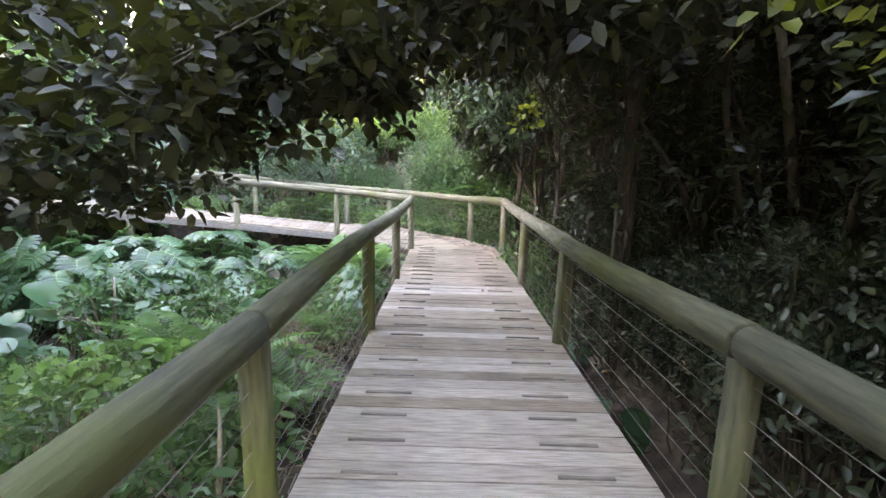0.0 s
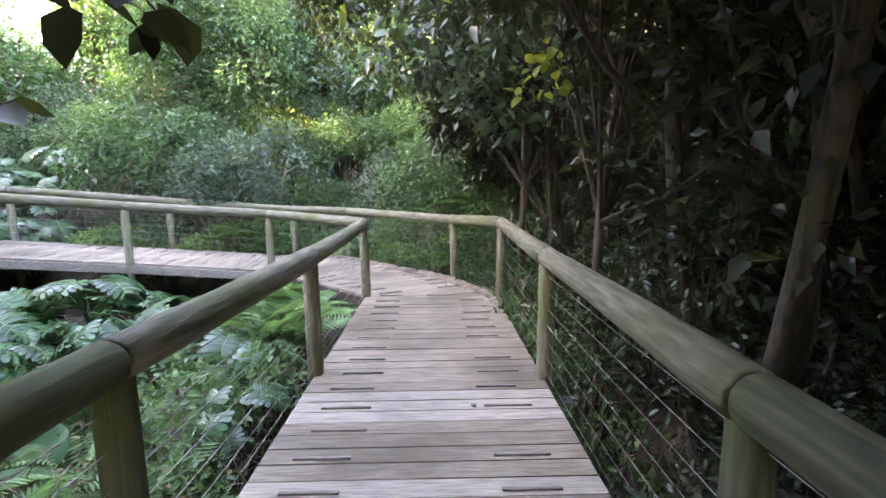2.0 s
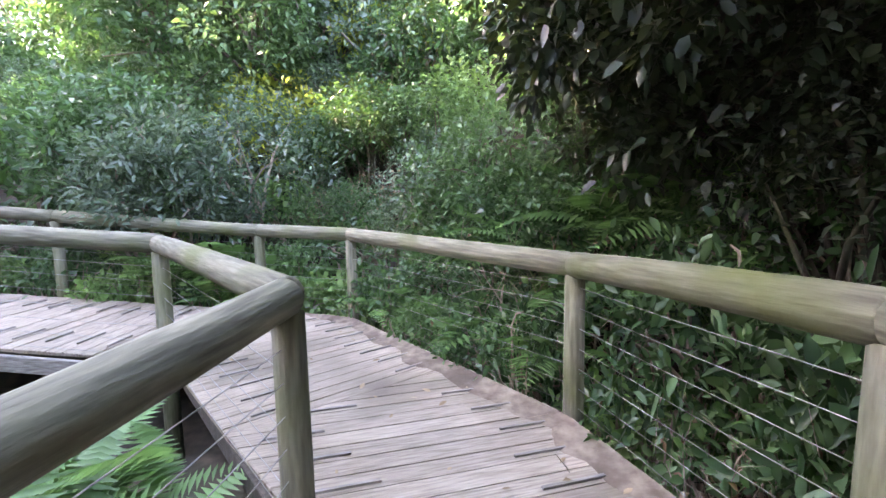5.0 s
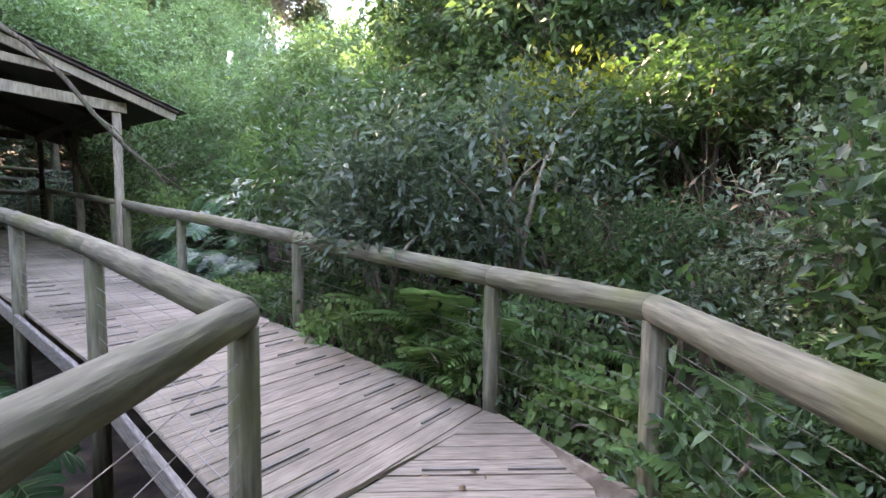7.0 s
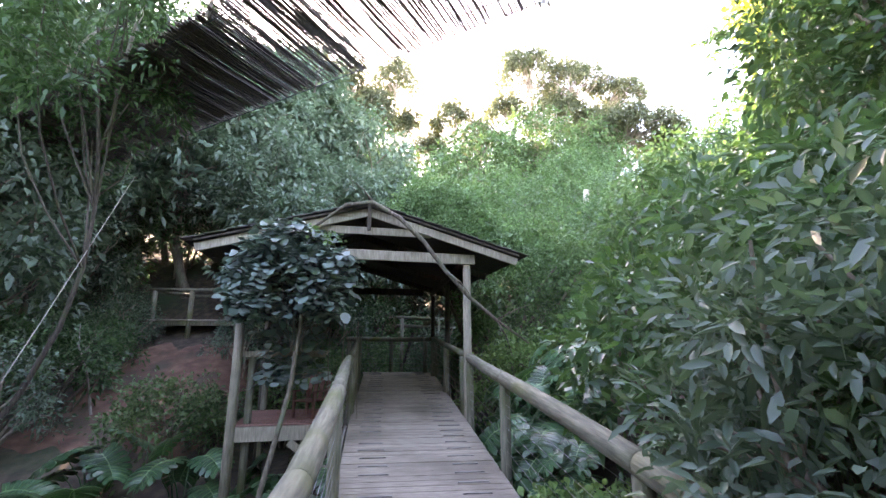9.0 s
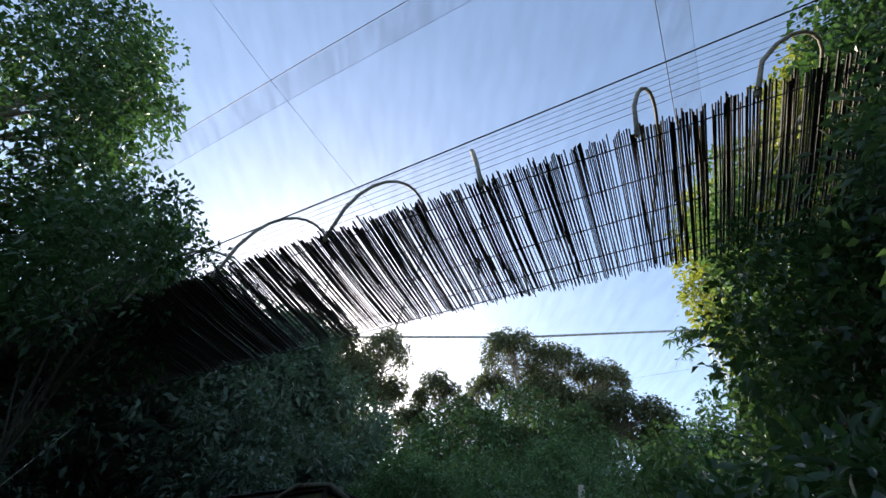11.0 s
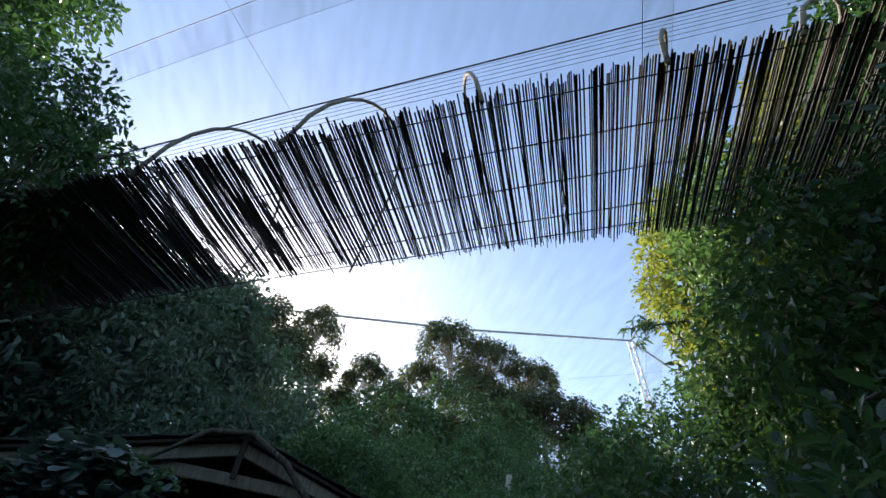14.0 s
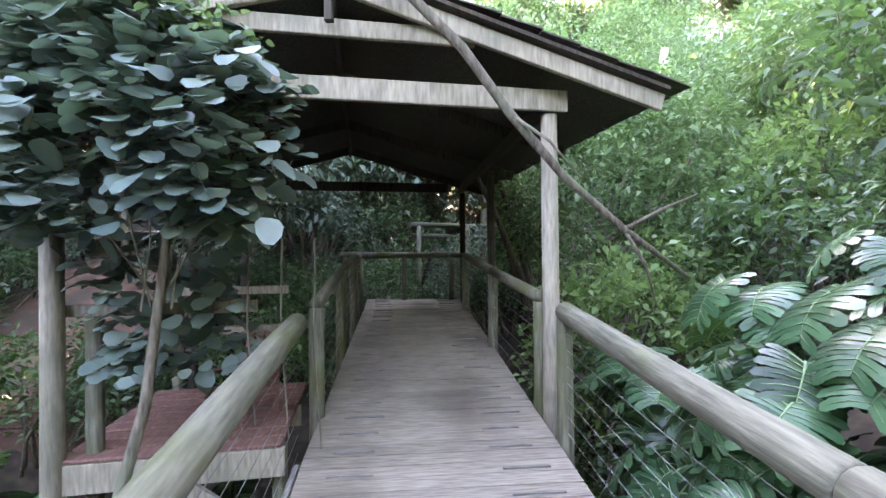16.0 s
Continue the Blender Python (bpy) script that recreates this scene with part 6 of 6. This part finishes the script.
sw = box_places(58, -17.5, -9.8, -4, 7.2, 1.55) + box_places(59, -9.5, -3, -5, 0.5, 1.7) + box_places(60, -22, -15.5, 4.5, 9.5, 1.7) + box_places(62, -20.5, -15.8, 9, 13, 1.6)
for k, t in enumerate(MIDS):
    for x, y in sw[k::4]:
        if -12.4 < x < -8 and y > 6.2 or (-16.2 < x < -11 and 3.4 < y < 5.6) or (-19 < x < -15.8 and 1.8 < y < 5.6) or (-18.2 < x and 8.2 < y < 11.8):
            continue
        c = copy_thing((MIDS[0], MIDS[2], MIDS[2], MIDS[1])[k], pose(0, 0, 0))
        s = 0.95 + 0.3 * math.sin(5 * x + y)
        c.matrix_basis = Matrix.Translation((x, y, ground_z(x, y) - 0.3)) @ pose(0, 0, 0, 0, 0, 77 * x) @ Matrix.Diagonal((s, s, s, 1))


for i, (x, y, k) in enumerate(((-19.6, 1.2, 1.7), (-20.4, 3.0, 1.9), (-21.2, 5.2, 2.0), (-19.8, 6.6, 1.5), (-22.8, 1.6, 2.2), (-23.4, 6.8, 2.2), (-18.2, -1.4, 1.7), (-20.8, -2.2, 2.0), (-23.5, -3.5, 2.3), (-15.6, -1.8, 1.6), (-21.8, 8.8, 1.6))):
    c = copy_thing(MIDS[(0, 2)[i % 2]], pose(0, 0, 0))
    c.matrix_basis = Matrix.Translation((x, y, ground_z(x, y) - 0.3)) @ pose(0, 0, 0, 0, 0, 47 * i) @ Matrix.Diagonal((k, k, k, 1))


def mound():
    rng = np.random.default_rng(88)
    at = Vector((-15.6, 12.6, ground_z(-15.6, 12.6)))
    t = thing("creeper_mound", "rounded mound of mid-green creeper behind the shelter", "creeper", tuple(at))
    c = np.concatenate([blob(rng, 380, (1.7, 2.2, 2.1), -0.12, 0.75) + np.array([-0.4, -1.2, 4.6 - at.z]), blob(rng, 360, (2.4, 2.0, 2.2), -0.6, 0.75) + np.array([0.2, 1.2, 3.0 - at.z])])
    p, d = clump_points(rng, c, 0.36, 40)
    part("foliage", leaf_mesh("foliage", p, d, rng, GREEN, 0.13, 0.5, 0.3), GREEN, t)
    m = Mesh()
    stems_to(m, rng, (0, 0, -0.2), c, 0.07, 0.2, 16)
    tagged(part("branchwork", m, BARK, t, smooth=True), kind="stuff")


mound()

# ---- on and round the shelter ----
def shelter_creeper():
    rng = np.random.default_rng(91)
    root = hut(-1.25, -1.0, 0)
    root.z = ground_z(root.x, root.y)
    t = thing("creeper_bush", "leafy creeper with broad round blue-green leaves against shelter", "creeper", tuple(root))
    centre = hut(-1.05, -0.5, 2.78) - root
    c = blob(rng, 190, (0.6, 0.98, 0.78), -0.8, 0.5) + np.array(centre)
    c = np.concatenate([c, np.array([tuple(hut(rng.uniform(-1.6, -0.45), rng.uniform(-0.25, 0.3), rng.uniform(1.3, 2.5)) - root) for _ in range(30)])])
    p, d = clump_points(rng, c, 0.15, 15)
    flat = d * np.array([1, 1, 0.15]) + np.array([0.25, 0.05, 0])
    n = len(p)
    f = unit(flat + rng.normal(0, 0.3, (n, 3)))
    s = unit(np.cross(f, rng.normal(0, 0.3, (n, 3)) + np.array([0.25, 0, 1.2])))
    ln = (0.128 * rng.uniform(0.6, 1.3, n))[:, None]
    ring = []
    for k in range(9):
        a = 2 * math.pi * k / 9
        ring.append(p + f * ln * (0.5 - 0.5 * math.cos(a)) + s * ln * 0.52 * math.sin(a) - np.array([0, 0, 0.3]) * ln * (0.5 - 0.5 * math.cos(a)) ** 2 + np.array([0, 0, 0.1]) * ln * abs(math.sin(a)))
    part("foliage", quads("foliage", np.stack(ring, 1), 9, [tuple(range(9))], CREEPER), CREEPER, t)
    tips = blob(rng, 16, (0.45, 0.6, 0.16), -0.2, 0.3) + np.array(hut(-0.95, -0.5, 3.35) - root)
    p, d = clump_points(rng, tips, 0.12, 14)
    part("young_leaves", leaf_mesh("young_leaves", p, d, rng, BRIGHT, 0.075, 0.75, 0.25, True, 0.5), BRIGHT, t, "young light green leaves at the top")
    m = Mesh()
    q = hut(-0.85, -0.5, 2.3) - root
    m.tube([(0, 0, -0.1), q * 0.35 + Vector((0.04, -0.05, 0)), q * 0.7 + Vector((-0.03, 0.05, 0)), q], [0.045, 0.04, 0.034, 0.025], 9, False)
    stems_to(m, rng, q * 0.85, c, 0.008, 0.2, 6)
    for k in range(3):
        e = hut(-0.45 + 0.2 * k, -0.35, 2.2) - root
        m.tube([e, e + Vector((0.03, 0, -0.6)), e + Vector((0, 0.04, -1.3 - 0.1 * k))], [0.008, 0.007, 0.006], 5, False)
    part("trunk", m, BARK, t, smooth=True)


shelter_creeper()
def dead_branch():
    t = thing("dead_branch", "dead grey branch lying across the shelter gable", "branch", tuple(hut(0.05, -0.45, 3.95)))
    o = t.matrix_basis.translation
    limb = [hut(-0.75, -0.42, 3.6), hut(-0.32, -0.45, 3.96), hut(0.08, -0.47, 4.03), hut(0.5, -0.5, 3.8), hut(0.9, -0.52, 3.42), hut(1.22, -0.53, 3.0), hut(1.6, -0.52, 2.6), hut(2.05, -0.5, 2.25), hut(2.6, -0.45, 1.9)]
    m = Mesh()
    m.tube([p - o for p in limb], [0.022, 0.03, 0.034, 0.038, 0.038, 0.036, 0.032, 0.027, 0.016], 10)
    part("limb", m, BARK, t, smooth=True)
    for k, end in ((2, (-0.25, -0.6, 4.3)), (5, (1.6, -0.75, 2.55)), (7, (2.6, -0.55, 2.5)), (7, (2.3, -0.5, 1.7))):
        m = Mesh()
        e = hut(*end)
        m.tube([limb[k] - o, limb[k].lerp(e, 0.5) - o + Vector((0.02, 0.03, 0.03)), e - o], [0.016, 0.012, 0.005], 6)
        part("twig", m, BARK, t, smooth=True)


dead_branch()


def guy_cable():
    m = Mesh()
    a, b = Vector((-13.5, 3.3, 6.1)), Vector((-6.2, 6.4, 0.0))
    b.z = ground_z(-6.2, 6.4)
    m.tube([a, a.lerp(b, 0.5) + Vector((0, 0, -0.05)), b], 0.008, 6)
    tagged(new("guy_cable", m.data("guy_cable", HOOP, True)), "thin pale guy cable slanting from the trees into the gulley", "cable")


guy_cable()
snag = Mesh()
sz = ground_z(-22.2, 18.1)
snag.tube([(-22.0, 17.6, sz - 0.3), (-22.1, 17.8, 6.5), (-22.2, 18.1, 9.0)], [0.2, 0.17, 0.13], 9)
tagged(new("dead_tree", snag.data("dead_tree", PALEBARK, True)), "pale broken dead tree standing on the slope", "tree")


def dead_sapling():
    at = Vector((-13.0, 3.6, ground_z(-13.0, 3.6)))
    t = thing("dead_sapling", "bare pale dead sapling bent over the clay bank", "branch", tuple(at))
    m = Mesh()
    m.tube([(0, 0, -0.15), (-0.1, -0.25, 0.5), (-0.05, -0.35, 1.0), (-0.2, -0.75, 1.55), (-0.2, -0.8, 2.1)], [0.028, 0.026, 0.022, 0.016, 0.008], 7, False)
    part("stem", m, PALEBARK, t, smooth=True)
    for a, b in (((-0.05, -0.35, 1.0), (-0.1, -1.1, 1.15)), ((-0.15, -0.6, 1.35), (-0.3, -0.2, 2.0))):
        m = Mesh()
        m.tube([a, Vector(a).lerp(Vector(b), 0.5) + Vector((0, 0, 0.08)), b], [0.014, 0.01, 0.005], 6, False)
        part("twig", m, PALEBARK, t, smooth=True)


dead_sapling()

# ---- bare clay under the lookout ----
def clay_bank():
    m = Mesh()
    n = 22
    for j in range(n + 1):
        for i in range(n + 1):
            x, y = -17.0 + 6.0 * i / n, 1.8 + 5.2 * j / n
            edge = min(i, j, n - i, n - j) / 4
            m.v.append((x, y, ground_z(x, y) + 0.04 + 0.1 * noise.noise(Vector((x * 1.5, y * 1.5, 3))) - 0.25 * max(0.0, 1 - edge)))
    m.f = [(j * (n + 1) + i, j * (n + 1) + i + 1, (j + 1) * (n + 1) + i + 1, (j + 1) * (n + 1) + i) for j in range(n) for i in range(n)]
    tagged(new("clay_bank", m.data("clay_bank", REDSOIL, True)), "bare reddish clay bank below the lookout", "bank", kind="structure")


clay_bank()

# ---- earth washed on to the planks at the outside of the bend ----
def dirt_drift():
    rng = random.Random(17)
    line = [Vector(p) for p in ((1.0, 8.2), (0.98, 8.9), (0.5, 9.95), (-0.5, 11.05), (-1.5, 12.15), (-2.2, 12.35))]
    m = Mesh()
    rows = 60
    for j in range(rows + 1):
        f = j / rows * (len(line) - 1)
        i = min(int(f), len(line) - 2)
        p = line[i].lerp(line[i + 1], f - i)
        d = (line[i + 1] - line[i]).normalized()
        inward = Vector((-d.y, d.x))
        width = (0.2 + 0.18 * noise.noise(Vector((j * 0.35, 2.0, 0)))) * math.sin(math.pi * (0.04 + 0.92 * j / rows))
        for k in range(6):
            q = p + inward * (width * k / 5)
            h = 0.035 * (1 - k / 5) ** 1.3 + 0.008 * noise.noise(Vector((q.x * 9, q.y * 9, 0))) - (0.012 if k == 5 else 0.0)
            m.v.append((q.x, q.y, deck_z(q.x, q.y) + 0.006 + h))
    m.f = [(j * 6 + k, j * 6 + k + 1, j * 6 + k + 7, j * 6 + k + 6) for j in range(rows) for k in range(5)]
    tagged(new("dirt_drift", m.data("dirt_drift", DIRT, True)), "brown earth washed over the edge of the planks", "earth", kind="stuff")


dirt_drift()

# ---- litter on the planks ----
rng = np.random.default_rng(99)
spots = []
while len(spots) < 46:
    x, y = rng.uniform(-3.4, 0.9), rng.uniform(7.5, 12.2)
    if (Vector((x, y)) - Vector((-0.3, 10.2))).length < 2.6 and y - 10.2 < -(x + 0.2) * 1.05 + 0.55 and (x + 1.4) * 0.73 + (y - 9.6) * 0.68 > -0.1 and x > -0.62 - max(0, y - 9) * 1.05:
        spots.append((x, y, deck_z(x, y) + 0.006))
p = np.array(spots)
litter = thing("fallen_leaves", "few dry brown leaves fallen on the planks", "leaves", kind="stuff")
w = rng.normal(0, 1, (len(p), 3)) * [1, 1, 0.05] + [0, 0, 0.12]
part("dry_leaf_litter", leaf_mesh("dry_leaf_litter", p, w, rng, DEADLEAF, 0.05, 0.55, -0.1, True, 0.05, 4.0), DEADLEAF, litter)
pebble = bmesh.new()
bmesh.ops.create_icosphere(pebble, subdivisions=2, radius=0.02)
for v in pebble.verts:
    v.co *= 1 + 0.25 * noise.noise(v.co * 60)
    v.co.z *= 0.7
me = bpy.data.meshes.new("pebble")
pebble.to_mesh(me)
pebble.free()
me.materials.append(STONE)
ob = new("pebble", me)
ob.matrix_basis = pose(0.44, 5.75, 0.013)
tagged(ob, "small pale pebble lying on the boardwalk planks", "pebble")
